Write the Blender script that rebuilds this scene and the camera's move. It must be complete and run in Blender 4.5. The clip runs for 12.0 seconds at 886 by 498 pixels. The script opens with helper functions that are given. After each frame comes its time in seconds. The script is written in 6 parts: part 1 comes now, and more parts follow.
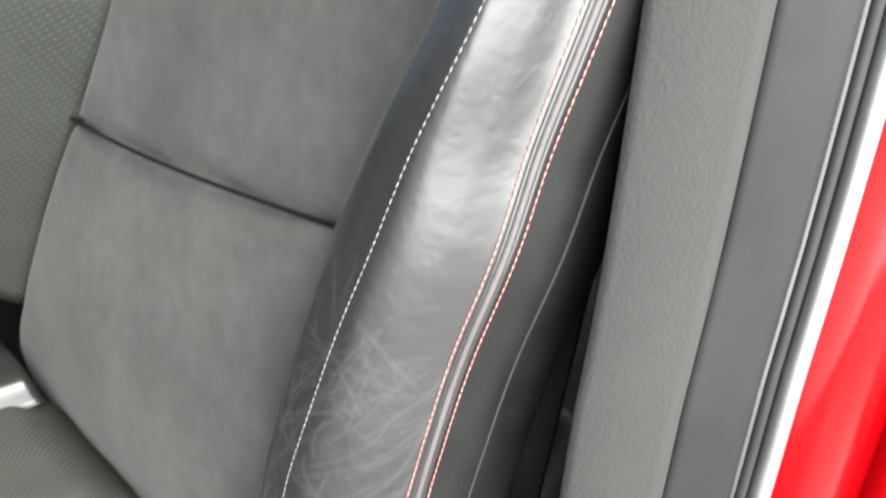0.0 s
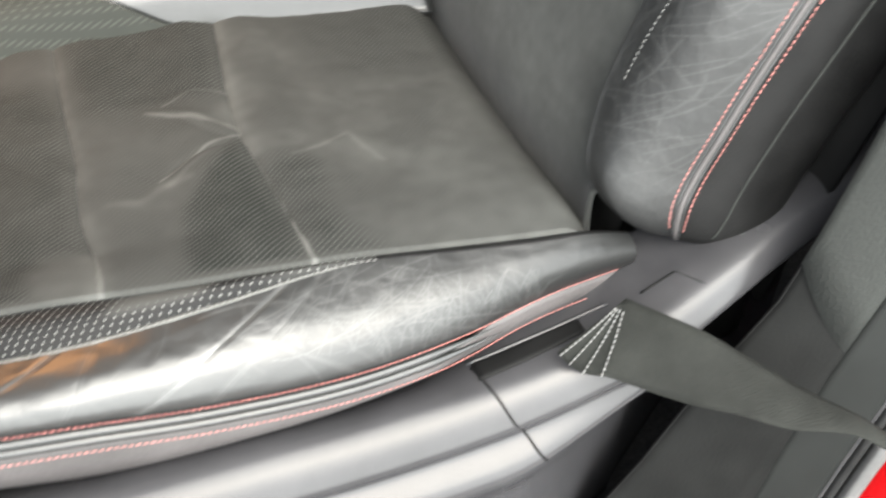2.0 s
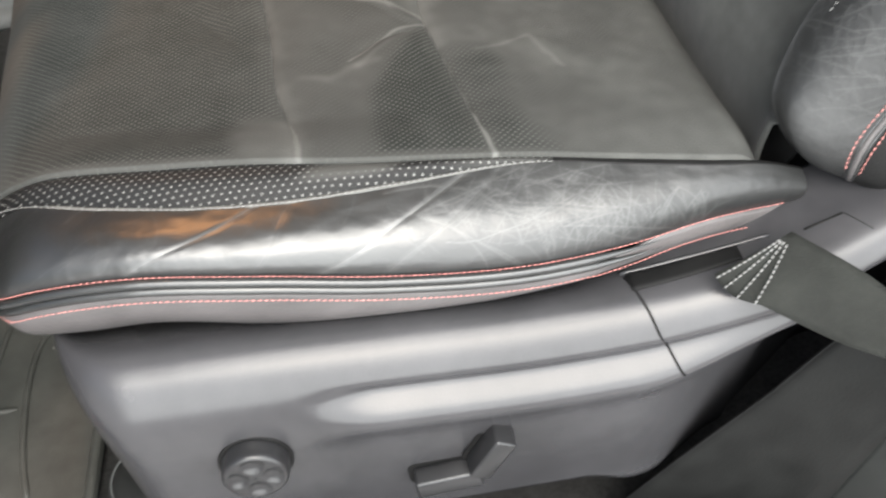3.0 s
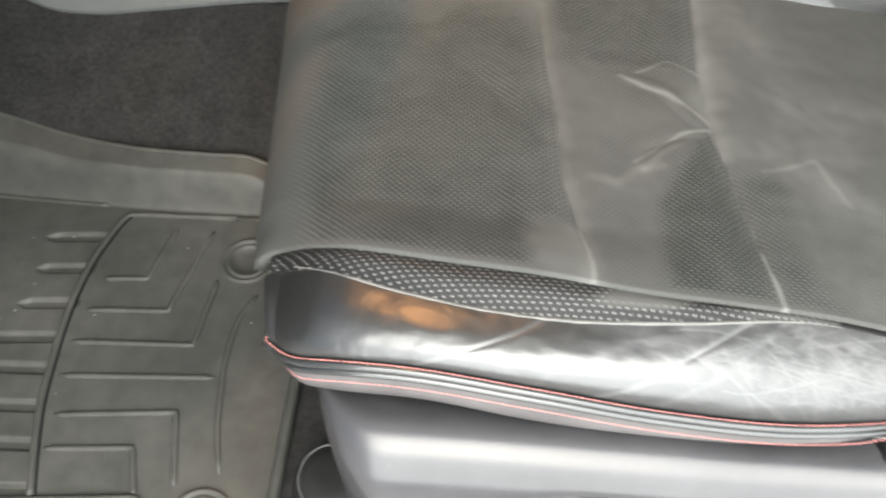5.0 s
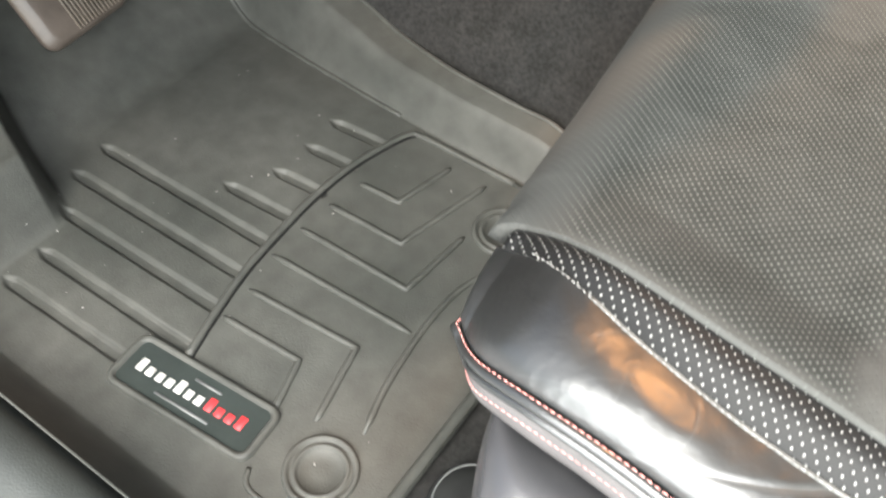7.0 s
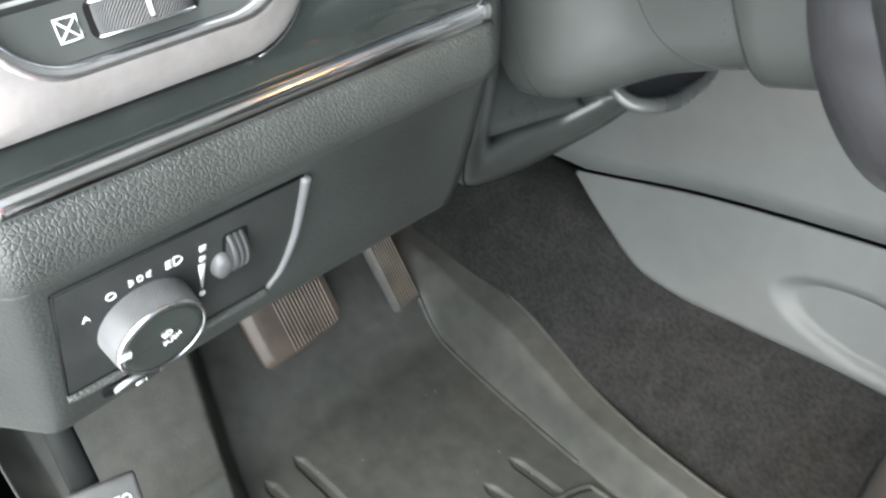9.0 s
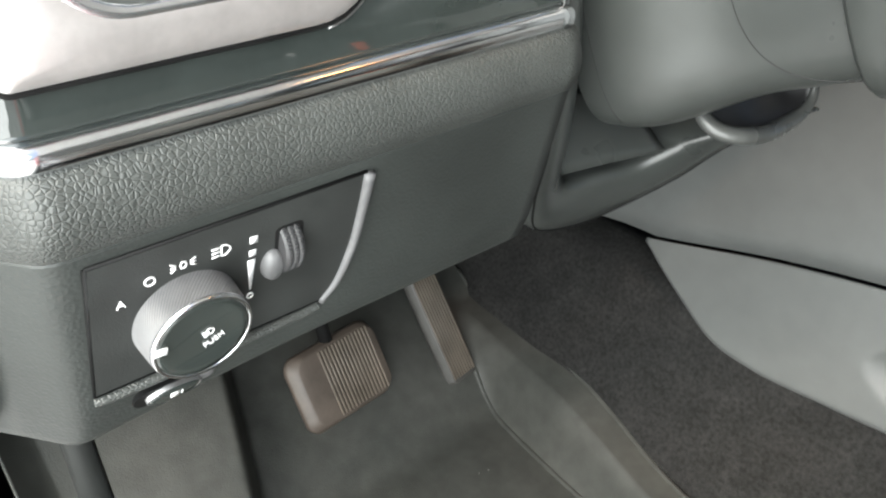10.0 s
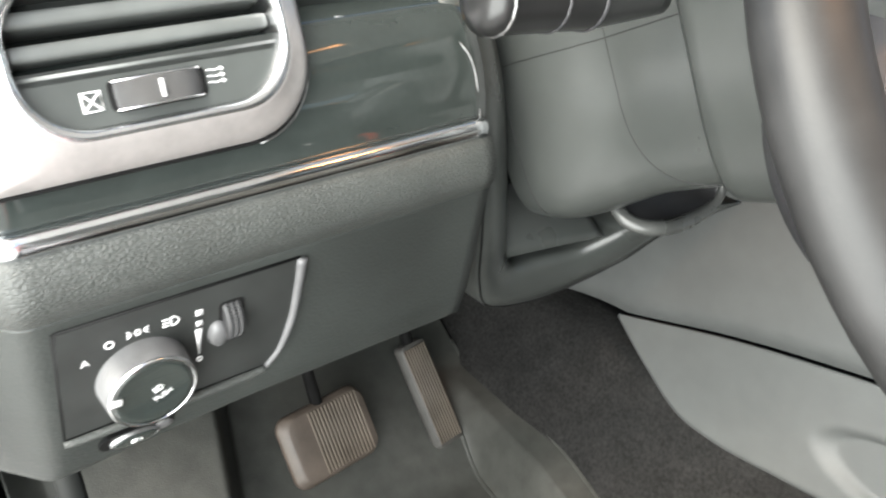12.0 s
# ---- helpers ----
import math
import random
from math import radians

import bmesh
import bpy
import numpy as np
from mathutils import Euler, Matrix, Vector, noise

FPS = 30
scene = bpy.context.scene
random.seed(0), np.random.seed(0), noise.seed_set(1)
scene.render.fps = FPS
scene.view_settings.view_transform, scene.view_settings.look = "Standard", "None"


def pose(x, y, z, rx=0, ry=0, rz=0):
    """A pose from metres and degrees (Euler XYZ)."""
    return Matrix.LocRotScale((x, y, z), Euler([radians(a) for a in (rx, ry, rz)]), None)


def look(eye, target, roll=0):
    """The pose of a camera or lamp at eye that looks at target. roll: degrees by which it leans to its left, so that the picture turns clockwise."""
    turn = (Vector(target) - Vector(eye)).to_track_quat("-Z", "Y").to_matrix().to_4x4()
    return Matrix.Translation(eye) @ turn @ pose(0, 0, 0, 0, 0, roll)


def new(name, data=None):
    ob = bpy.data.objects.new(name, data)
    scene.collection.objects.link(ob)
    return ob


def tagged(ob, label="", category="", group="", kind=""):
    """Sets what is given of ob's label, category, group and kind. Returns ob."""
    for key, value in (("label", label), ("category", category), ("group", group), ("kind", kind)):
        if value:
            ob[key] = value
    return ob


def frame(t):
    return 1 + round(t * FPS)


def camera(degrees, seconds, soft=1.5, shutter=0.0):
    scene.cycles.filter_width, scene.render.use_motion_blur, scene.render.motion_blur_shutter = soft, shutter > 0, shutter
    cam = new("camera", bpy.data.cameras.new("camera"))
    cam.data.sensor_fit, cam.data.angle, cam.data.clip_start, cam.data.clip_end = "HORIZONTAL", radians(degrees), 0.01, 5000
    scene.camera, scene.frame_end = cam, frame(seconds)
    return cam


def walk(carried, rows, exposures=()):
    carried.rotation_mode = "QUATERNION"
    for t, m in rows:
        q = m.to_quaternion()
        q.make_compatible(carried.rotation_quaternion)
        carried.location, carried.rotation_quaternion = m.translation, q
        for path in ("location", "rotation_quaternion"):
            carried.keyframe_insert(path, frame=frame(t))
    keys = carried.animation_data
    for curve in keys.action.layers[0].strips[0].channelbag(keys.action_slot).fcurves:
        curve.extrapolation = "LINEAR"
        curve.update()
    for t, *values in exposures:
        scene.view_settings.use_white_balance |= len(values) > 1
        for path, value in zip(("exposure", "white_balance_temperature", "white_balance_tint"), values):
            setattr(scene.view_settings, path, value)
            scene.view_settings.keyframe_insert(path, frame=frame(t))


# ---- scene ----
cam = camera(54.9, 12.0, soft=2.1, shutter=0.5)
PATH = [
    (0, (0.4242, -0.1995, 0.7775), (1.4900, 1.0506, -0.3632), -7.74),
    (0.5, (0.4060, -0.2334, 0.7429), (1.3420, 1.1153, -0.3995), -7.35),
    (1, (0.3753, -0.2650, 0.7057), (1.1796, 1.1658, -0.4371), -6.77),
    (1.5, (0.343, -0.296, 0.702), (0.878, 1.158, -0.563), -8.2),
    (2, (0.302, -0.315, 0.7), (0.68, 1.123, -0.637), -6.0),
    (2.5, (0.28, -0.325, 0.702), (0.502, 1.075, -0.709), -5.3),
    (3, (0.251, -0.327, 0.711), (0.373, 1.03, -0.752), -4.9),
    (3.2, (0.242, -0.321, 0.717), (0.336, 1.015, -0.768), -4.9),
    (4.8, (0.152, -0.256, 0.8), (0.106, 1.002, -0.753), 0.1),
    (5, (0.132, -0.243, 0.799), (0.051, 1.003, -0.764), -0.3),
    (5.5, (0.093, -0.208, 0.731), (-0.146, 1.0, -0.845), 0.2),
    (6, (0.108, -0.184, 0.665), (-0.338, 0.963, -0.912), 2.9),
    (6.5, (0.125, -0.167, 0.656), (-0.464, 0.928, -0.911), 3.5),
    (6.7, (0.122, -0.163, 0.662), (-0.505, 0.913, -0.903), 3.4),
    (8.3, (0.052, -0.129, 0.842), (-0.822, 0.93, -0.611), 2.9),
    (8.5, (0.025, -0.129, 0.858), (-0.908, 0.954, -0.54), 3.0),
    (8.8, (-0.017, -0.128, 0.854), (-1.019, 0.971, -0.483), 3.3),
    (9, (-0.026, -0.123, 0.844), (-1.088, 0.976, -0.446), 2.4),
    (9.5, (-0.043, -0.119, 0.801), (-1.222, 0.99, -0.374), 1.7),
    (10, (-0.035, -0.125, 0.773), (-1.294, 0.982, -0.317), 1.9),
    (10.5, (-0.018, -0.112, 0.829), (-1.32, 0.97, -0.235), 2.2),
    (11, (0.014, -0.088, 0.819), (-1.337, 0.976, -0.201), 1.6),
    (11.5, (0.043, -0.065, 0.821), (-1.341, 0.984, -0.171), 1.1),
    (12, (0.063, -0.108, 0.823), (-1.332, 0.96, -0.134), 1.0),
]
walk(cam, [(t, look(eye, target, roll)) for t, eye, target, roll in PATH], [(0, 1.0, 6350, 7), (1, 0.78, 6300, 6), (1.5, 0.68, 6350, 5), (3, 0.4, 6250, 7), (4.8, 0.74, 6250, 5), (6.7, 1.42, 6250, 5), (8.4, 1.22, 5950, 4), (9.3, 1.14, 6050, 4), (10, 1.12, 6250, 4), (11, 0.95, 6200, 4), (12, 1.34, 6350, 5)])

# ---- world and lights ----
world = bpy.data.worlds.new("sky")
scene.world = world
world.use_nodes = True
wn, wl = world.node_tree.nodes, world.node_tree.links
sky = wn.new("ShaderNodeTexSky")
sky.sky_type, sky.sun_disc = "NISHITA", False
sky.sun_elevation, sky.sun_rotation = radians(54), radians(174)
sky.dust_density, sky.ozone_density = 6.0, 0.3
wl.new(sky.outputs[0], wn["Background"].inputs[0])
wn["Background"].inputs[1].default_value = 0.14

sun_data = bpy.data.lights.new("sun", "SUN")
sun_data.energy, sun_data.angle, sun_data.color = 1.5, radians(50), (1, 0.97, 0.925)
sun = new("sun", sun_data)
sun.matrix_world = look((0.35, -3, 4.6), (0.05, 0.1, 0.3))

# daylight that comes in through the open driver's doorway
door_data = bpy.data.lights.new("doorway_daylight", "AREA")
door_data.energy, door_data.color, door_data.shape, door_data.size, door_data.size_y = 43.0, (1, 0.985, 0.96), "RECTANGLE", 1.75, 1.75
door = new("doorway_daylight", door_data)
door.matrix_world = look((0.60, -0.62, 0.92), (0.53, 0.5, 0.70))

# warm courtesy lamp in the roof
warm_data = bpy.data.lights.new("courtesy_lamp", "AREA")
warm_data.energy, warm_data.color, warm_data.size = 0.62, (1, 0.42, 0.13), 0.08
warm_data.spread = radians(78)
warm = new("courtesy_lamp", warm_data)
warm.matrix_world = look((0.02, 0.47, 1.17), (-0.05, 0.40, 0.3))

# ---- materials ----
MATS = {}


def mat(name, base, rough=0.5, metal=0.0, spots=0.25, scale=30.0, bump=0.0, bscale=300.0, coat=0.0, sheen=0.0, kind="noise", second=None, squeeze=None, spec=0.5, mottle=0.05):
    """A procedural surface: base colour with two scales of variation, fine relief and gloss that varies."""
    if name in MATS:
        return MATS[name]
    m = bpy.data.materials.new(name)
    m.use_nodes = True
    n, l = m.node_tree.nodes, m.node_tree.links
    b = n["Principled BSDF"]
    co = n.new("ShaderNodeTexCoord")
    src = co.outputs["Object"]
    if squeeze:
        mp = n.new("ShaderNodeMapping")
        mp.inputs["Scale"].default_value = squeeze
        l.new(src, mp.inputs[0])
        src = mp.outputs[0]
    big = n.new("ShaderNodeTexNoise")
    big.inputs["Scale"].default_value, big.inputs["Detail"].default_value = scale, 4
    l.new(co.outputs["Object"], big.inputs["Vector"])
    ramp = n.new("ShaderNodeValToRGB")
    lo = tuple(c * (1 - spots) for c in base)
    hi = tuple(min(1, c * (1 + spots)) for c in base) if second is None else second
    ramp.color_ramp.elements[0].position, ramp.color_ramp.elements[1].position = 0.32, 0.7
    ramp.color_ramp.elements[0].color, ramp.color_ramp.elements[1].color = (*lo, 1), (*hi, 1)
    l.new(big.outputs[0], ramp.inputs[0])
    small = n.new("ShaderNodeTexNoise")
    small.inputs["Scale"].default_value, small.inputs["Detail"].default_value = scale * 7.3, 5
    l.new(co.outputs["Object"], small.inputs["Vector"])
    sr = n.new("ShaderNodeMapRange")
    sr.inputs["From Min"].default_value, sr.inputs["From Max"].default_value = 0.3, 0.7
    sr.inputs["To Min"].default_value, sr.inputs["To Max"].default_value = 1 - mottle, 1 + mottle
    l.new(small.outputs[0], sr.inputs["Value"])
    tone = n.new("ShaderNodeVectorMath")
    tone.operation = "SCALE"
    l.new(ramp.outputs[0], tone.inputs[0])
    l.new(sr.outputs[0], tone.inputs["Scale"])
    l.new(tone.outputs[0], b.inputs["Base Color"])
    b.inputs["Specular IOR Level"].default_value = spec
    rr = n.new("ShaderNodeMapRange")
    rr.inputs["To Min"].default_value, rr.inputs["To Max"].default_value = max(0.02, rough * 0.82), min(1, rough * 1.18)
    l.new(big.outputs[0], rr.inputs["Value"])
    l.new(rr.outputs[0], b.inputs["Roughness"])
    b.inputs["Metallic"].default_value = metal
    b.inputs["Coat Weight"].default_value = coat
    b.inputs["Sheen Weight"].default_value = sheen
    if bump:
        if kind == "grain":
            fine = n.new("ShaderNodeTexVoronoi")
            fine.feature = "SMOOTH_F1"
            out = fine.outputs["Distance"]
        elif kind == "pebble":
            # leather-like cells parted by fine creases
            fine = n.new("ShaderNodeTexVoronoi")
            fine.feature = "DISTANCE_TO_EDGE"
            cell = n.new("ShaderNodeMapRange")
            cell.interpolation_type = "SMOOTHSTEP"
            cell.inputs["From Max"].default_value = 0.22
            l.new(fine.outputs["Distance"], cell.inputs["Value"])
            out = cell.outputs[0]
        else:
            fine = n.new("ShaderNodeTexNoise")
            fine.inputs["Detail"].default_value = 6
            out = fine.outputs[0]
        fine.inputs["Scale"].default_value = bscale
        l.new(src, fine.inputs["Vector"])
        bp = n.new("ShaderNodeBump")
        bp.inputs["Strength"].default_value, bp.inputs["Distance"].default_value = bump, 0.001
        l.new(out, bp.inputs["Height"])
        l.new(bp.outputs[0], b.inputs["Normal"])
    MATS[name] = m
    return m


LEATHER = mat("black_leather", (0.022, 0.023, 0.023), 0.3, bump=0.14, bscale=600, coat=0.6, kind="grain", scale=14)
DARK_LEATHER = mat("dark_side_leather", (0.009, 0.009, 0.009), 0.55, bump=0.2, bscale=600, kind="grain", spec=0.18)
SHELL = mat("satin_plastic", (0.040, 0.0395, 0.042), 0.26, bump=0.12, bscale=700, scale=8)
DASH = mat("dark_dash_plastic", (0.026, 0.029, 0.027), 0.5, bump=0.25, bscale=520, kind="grain", scale=8)
GRAIN = mat("grained_dash_skin", (0.043, 0.046, 0.043), 0.42, bump=0.4, bscale=360, kind="pebble", spots=0.08)
GLOSS = mat("piano_black", (0.026, 0.031, 0.029), 0.05, spots=0.1, coat=0.6)
CHROME = mat("chrome", (0.8, 0.81, 0.83), 0.13, metal=1.0, spots=0.05)
SILVER = mat("silver_paint", (0.5, 0.468, 0.458), 0.32, metal=0.7, spots=0.06, bump=0.05, bscale=1500)
RUBBER = mat("mat_rubber", (0.044, 0.0463, 0.0418), 0.48, bump=0.45, bscale=600, scale=6, second=(0.058, 0.058, 0.0525), spec=0.25, mottle=0.16)
CARPET = mat("carpet_pile", (0.0215, 0.0212, 0.0205), 0.95, bump=1.0, bscale=900, scale=30, spots=0.16, spec=0.05, mottle=0.3)
PILLAR = mat("pillar_vinyl", (0.028, 0.03, 0.028), 0.75, bump=0.7, bscale=480, scale=40, spots=0.08, spec=0.25)
FLANGE = mat("pillar_flange", (0.016, 0.0172, 0.0165), 0.5, bump=0.1, bscale=900, scale=10, spec=0.12)
SEAL = mat("rubber_seal", (0.015, 0.015, 0.015), 0.6, spec=0.3)
BARE = mat("satin_metal_trim", (0.3, 0.3, 0.3), 0.38, metal=0.9, spots=0.06)
RED = mat("red_car_paint", (0.23, 0.0008, 0.002), 0.14, spots=0.04, spec=0.08)
WEB = mat("belt_webbing", (0.02, 0.021, 0.019), 0.85, bump=0.8, bscale=160, squeeze=(1, 8, 8), scale=40, spec=0.15)
CONSOLE = mat("grey_console_plastic", (0.092, 0.096, 0.094), 0.5, bump=0.12, bscale=900, scale=6, spots=0.08)
HEAD = mat("headliner_felt", (0.45, 0.44, 0.42), 0.95, bump=0.3, bscale=600)
WHITE = mat("white_print", (0.8, 0.8, 0.8), 0.6, spots=0.03)
THREAD = mat("white_thread", (0.18, 0.18, 0.175), 0.7, spots=0.2, scale=200)
RED_THREAD = mat("red_thread", (0.5, 0.21, 0.19), 0.8, spots=0.2, scale=200)
PEDAL_RIB = mat("worn_pedal_rib", (0.10, 0.082, 0.065), 0.5)
PEDAL_GREY = mat("grey_pedal_rubber", (0.06, 0.058, 0.054), 0.5, bump=0.2, bscale=500)
BLACK = mat("black_plastic", (0.008, 0.008, 0.008), 0.6, spec=0.12)
PEDAL = mat("pedal_rubber", (0.07, 0.056, 0.046), 0.5, bump=0.2, bscale=500)
ASPHALT = mat("concrete_ground", (0.52, 0.52, 0.51), 0.9, bump=0.5, bscale=60, scale=3, mottle=0.2)
ORANGE = mat("orange_buckle_button", (0.8, 0.12, 0.03), 0.4)

# ---- shape helpers ----


def empty(name, label, category, group="", kind="", at=(0, 0, 0)):
    ob = new(name)
    ob.location = at
    return tagged(ob, label, category, group, kind)


def part(name, bm, material, parent=None, label="", smooth=True, kind=""):
    """Links a bmesh as one mesh object under a thing or a part; places are the world's."""
    me = bpy.data.meshes.new(name)
    bmesh.ops.recalc_face_normals(bm, faces=bm.faces[:])
    bm.to_mesh(me)
    bm.free()
    me.materials.append(material)
    if smooth:
        me.polygons.foreach_set("use_smooth", [True] * len(me.polygons))
    ob = new(name, me)
    if parent is not None:
        ob.parent = parent
        ob.matrix_parent_inverse = Matrix.Translation(-world_at(parent))
    return tagged(ob, label, kind=kind)


def world_at(ob):
    v = Vector(ob.location)
    return v


def curve(points, n):
    """n places along a smooth line through the points."""
    p = np.array(points, float)
    p = np.vstack([2 * p[0] - p[1], p, 2 * p[-1] - p[-2]])
    out = []
    for s in np.linspace(0, len(p) - 3 - 1e-9, n):
        i = int(s)
        u = s - i
        a, b, c, d = p[i : i + 4]
        out.append(0.5 * (2 * b + (c - a) * u + (2 * a - 5 * b + 4 * c - d) * u * u + (3 * b - a - 3 * c + d) * u**3))
    return np.array(out)


def line_at(points, x):
    """The smooth line through (x, a, b...) stations, at x."""
    p = np.array(points, float)
    xs = p[:, 0]
    x = min(max(x, xs[0]), xs[-1])
    i = int(min(max(np.searchsorted(xs, x) - 1, 0), len(xs) - 2))
    u = (x - xs[i]) / (xs[i + 1] - xs[i])
    m = [np.gradient(p[:, k], xs) for k in range(1, p.shape[1])]
    h = xs[i + 1] - xs[i]
    return [
        (2 * u**3 - 3 * u * u + 1) * p[i, k] + (u**3 - 2 * u * u + u) * h * m[k - 1][i] + (3 * u * u - 2 * u**3) * p[i + 1, k] + (u**3 - u * u) * h * m[k - 1][i + 1]
        for k in range(1, p.shape[1])
    ]


def loft(rows, close_u=False, close_v=False, bm=None):
    """A skin over rows of places, all rows of one length."""
    bm = bm or bmesh.new()
    vs = [[bm.verts.new(Vector(p)) for p in r] for r in rows]
    nu, nv = len(vs), len(vs[0])
    for i in range(nu if close_u else nu - 1):
        for j in range(nv if close_v else nv - 1):
            a, b, c, d = vs[i][j], vs[(i + 1) % nu][j], vs[(i + 1) % nu][(j + 1) % nv], vs[i][(j + 1) % nv]
            bm.faces.new((a, b, c, d))
    return bm


def cap(bm, ring):
    bm.verts.ensure_lookup_table()
    bm.faces.new(ring)


def shell(ob, t, offset=0.0):
    s = ob.modifiers.new("thickness", "SOLIDIFY")
    s.thickness, s.offset = t, offset
    return ob


def bevel(ob, w, seg=2):
    s = ob.modifiers.new("edges", "BEVEL")
    s.width, s.segments, s.limit_method = w, seg, "ANGLE"
    return ob


def tube(points, r, sides=10, closed=False, flat=1.0, bm=None, up=(0, 0, 1)):
    """A round or flattened bar along places."""
    bm = bm or bmesh.new()
    p = [Vector(q) for q in points]
    n = len(p)
    rows = []
    for i in range(n):
        a = p[(i + 1) % n] if closed else p[min(i + 1, n - 1)]
        b = p[(i - 1) % n] if closed else p[max(i - 1, 0)]
        t = (a - b).normalized()
        s = t.cross(Vector(up))
        s = s.normalized() if s.length > 1e-4 else t.orthogonal().normalized()
        u = s.cross(t)
        rr = float(r[i]) if hasattr(r, "__len__") else r
        rows.append([p[i] + rr * (math.cos(k) * s + flat * math.sin(k) * u) for k in np.linspace(0, 2 * math.pi, sides, endpoint=False)])
    vs = [[bm.verts.new(q) for q in row] for row in rows]
    for i in range(n if closed else n - 1):
        for j in range(sides):
            bm.faces.new((vs[i][j], vs[(i + 1) % n][j], vs[(i + 1) % n][(j + 1) % sides], vs[i][(j + 1) % sides]))
    if not closed:
        bm.faces.new(vs[0])
        bm.faces.new(vs[-1])
    return bm


def box(lo, hi, bev=0.0, seg=2, m=None, bm=None):
    """A block between two corners, its edges rounded, then turned by m."""
    b = bmesh.new()
    c, s = [(p + q) / 2 for p, q in zip(lo, hi)], [q - p for p, q in zip(lo, hi)]
    bmesh.ops.create_cube(b, size=1, matrix=Matrix.Translation(c) @ Matrix.Diagonal((*s, 1)))
    if bev:
        bmesh.ops.bevel(b, geom=b.edges[:], offset=bev, segments=seg, profile=0.6, affect="EDGES")
    if m is not None:
        bmesh.ops.transform(b, matrix=m, verts=b.verts[:])
    if bm is None:
        return b
    me = bpy.data.meshes.new("tmp")
    b.to_mesh(me)
    b.free()
    bm.from_mesh(me)
    bpy.data.meshes.remove(me)
    return bm


def plate(outline, depth, m, bev=0.0, bm=None):
    """A flat plate with the outline (x, y), depth thick below it, at the pose m."""
    b = bm or bmesh.new()
    top = [b.verts.new(m @ Vector((x, y, 0))) for x, y in outline]
    low = [b.verts.new(m @ Vector((x, y, -depth))) for x, y in outline]
    n = len(top)
    b.faces.new(top)
    b.faces.new(low[::-1])
    for i in range(n):
        b.faces.new((top[i], low[i], low[(i + 1) % n], top[(i + 1) % n]))
    return b


def rounded(w, h, r, n=6, cx=0.0, cy=0.0):
    out = []
    for k, (sx, sy) in enumerate(((1, 1), (-1, 1), (-1, -1), (1, -1))):
        for a in np.linspace(k * 90, k * 90 + 90, n):
            out.append((cx + sx * (w / 2 - r) + r * math.cos(radians(a)), cy + sy * (h / 2 - r) + r * math.sin(radians(a))))
    return out


def disc(m, profile, sides=32, bm=None):
    """A turned body: profile of (radius, height), about the local z of m."""
    bm = bm or bmesh.new()
    vs = [[bm.verts.new(m @ Vector((r * math.cos(a), r * math.sin(a), h))) for a in np.linspace(0, 2 * math.pi, sides, endpoint=False)] for r, h in profile]
    for i in range(len(vs) - 1):
        for j in range(sides):
            bm.faces.new((vs[i][j], vs[i][(j + 1) % sides], vs[i + 1][(j + 1) % sides], vs[i + 1][j]))
    bm.faces.new(vs[0])
    bm.faces.new(vs[-1])
    return bm


def lathe(m, profile, sides=40):
    """An open turned ring: profile of (radius, height), about the local z of m."""
    return loft([[m @ Vector((r * math.cos(a), r * math.sin(a), h)) for a in np.linspace(0, 2 * math.pi, sides, endpoint=False)] for r, h in profile], close_v=True)


def stitches(points, length=0.0035, gap=0.0015, r=0.0005, lean=0.0):
    """Short threads along a line, lying on its places."""
    p = np.array([tuple(q) for q in points], float)
    seg = np.linalg.norm(np.diff(p, axis=0), axis=1)
    s = np.r_[0, np.cumsum(seg)]
    bm = bmesh.new()
    at = 0.0
    where = lambda d: np.array([np.interp(d, s, p[:, k]) for k in range(3)])  # noqa: E731
    while at + length < s[-1]:
        a, b = where(at), where(at + length)
        mid = (a + b) / 2 + np.array((0, 0, r * 0.5))
        off = np.array((0, lean, 0))
        tube([a - off, mid, b + off], [r * 0.6, r, r * 0.6], 5, bm=bm)
        at += length + gap
    return bm


def worn_by(ob, levels):
    """Lays levels of wear on a mesh, one for each of its points."""
    lay = ob.data.attributes.new("wear", "FLOAT", "POINT")
    lay.data.foreach_set("value", np.asarray(levels, np.float32).ravel())
    return ob


def near_line(a, b, points, width):
    """1 on a line through points, falling off over width, for places (a, b)."""
    best = np.full(np.shape(a), 9.0)
    for (x0, y0), (x1, y1) in zip(points, points[1:]):
        dx, dy = x1 - x0, y1 - y0
        t = np.clip(((a - x0) * dx + (b - y0) * dy) / (dx * dx + dy * dy + 1e-12), 0, 1)
        best = np.minimum(best, np.hypot(a - x0 - t * dx, b - y0 - t * dy))
    return np.exp(-((best / width) ** 2))


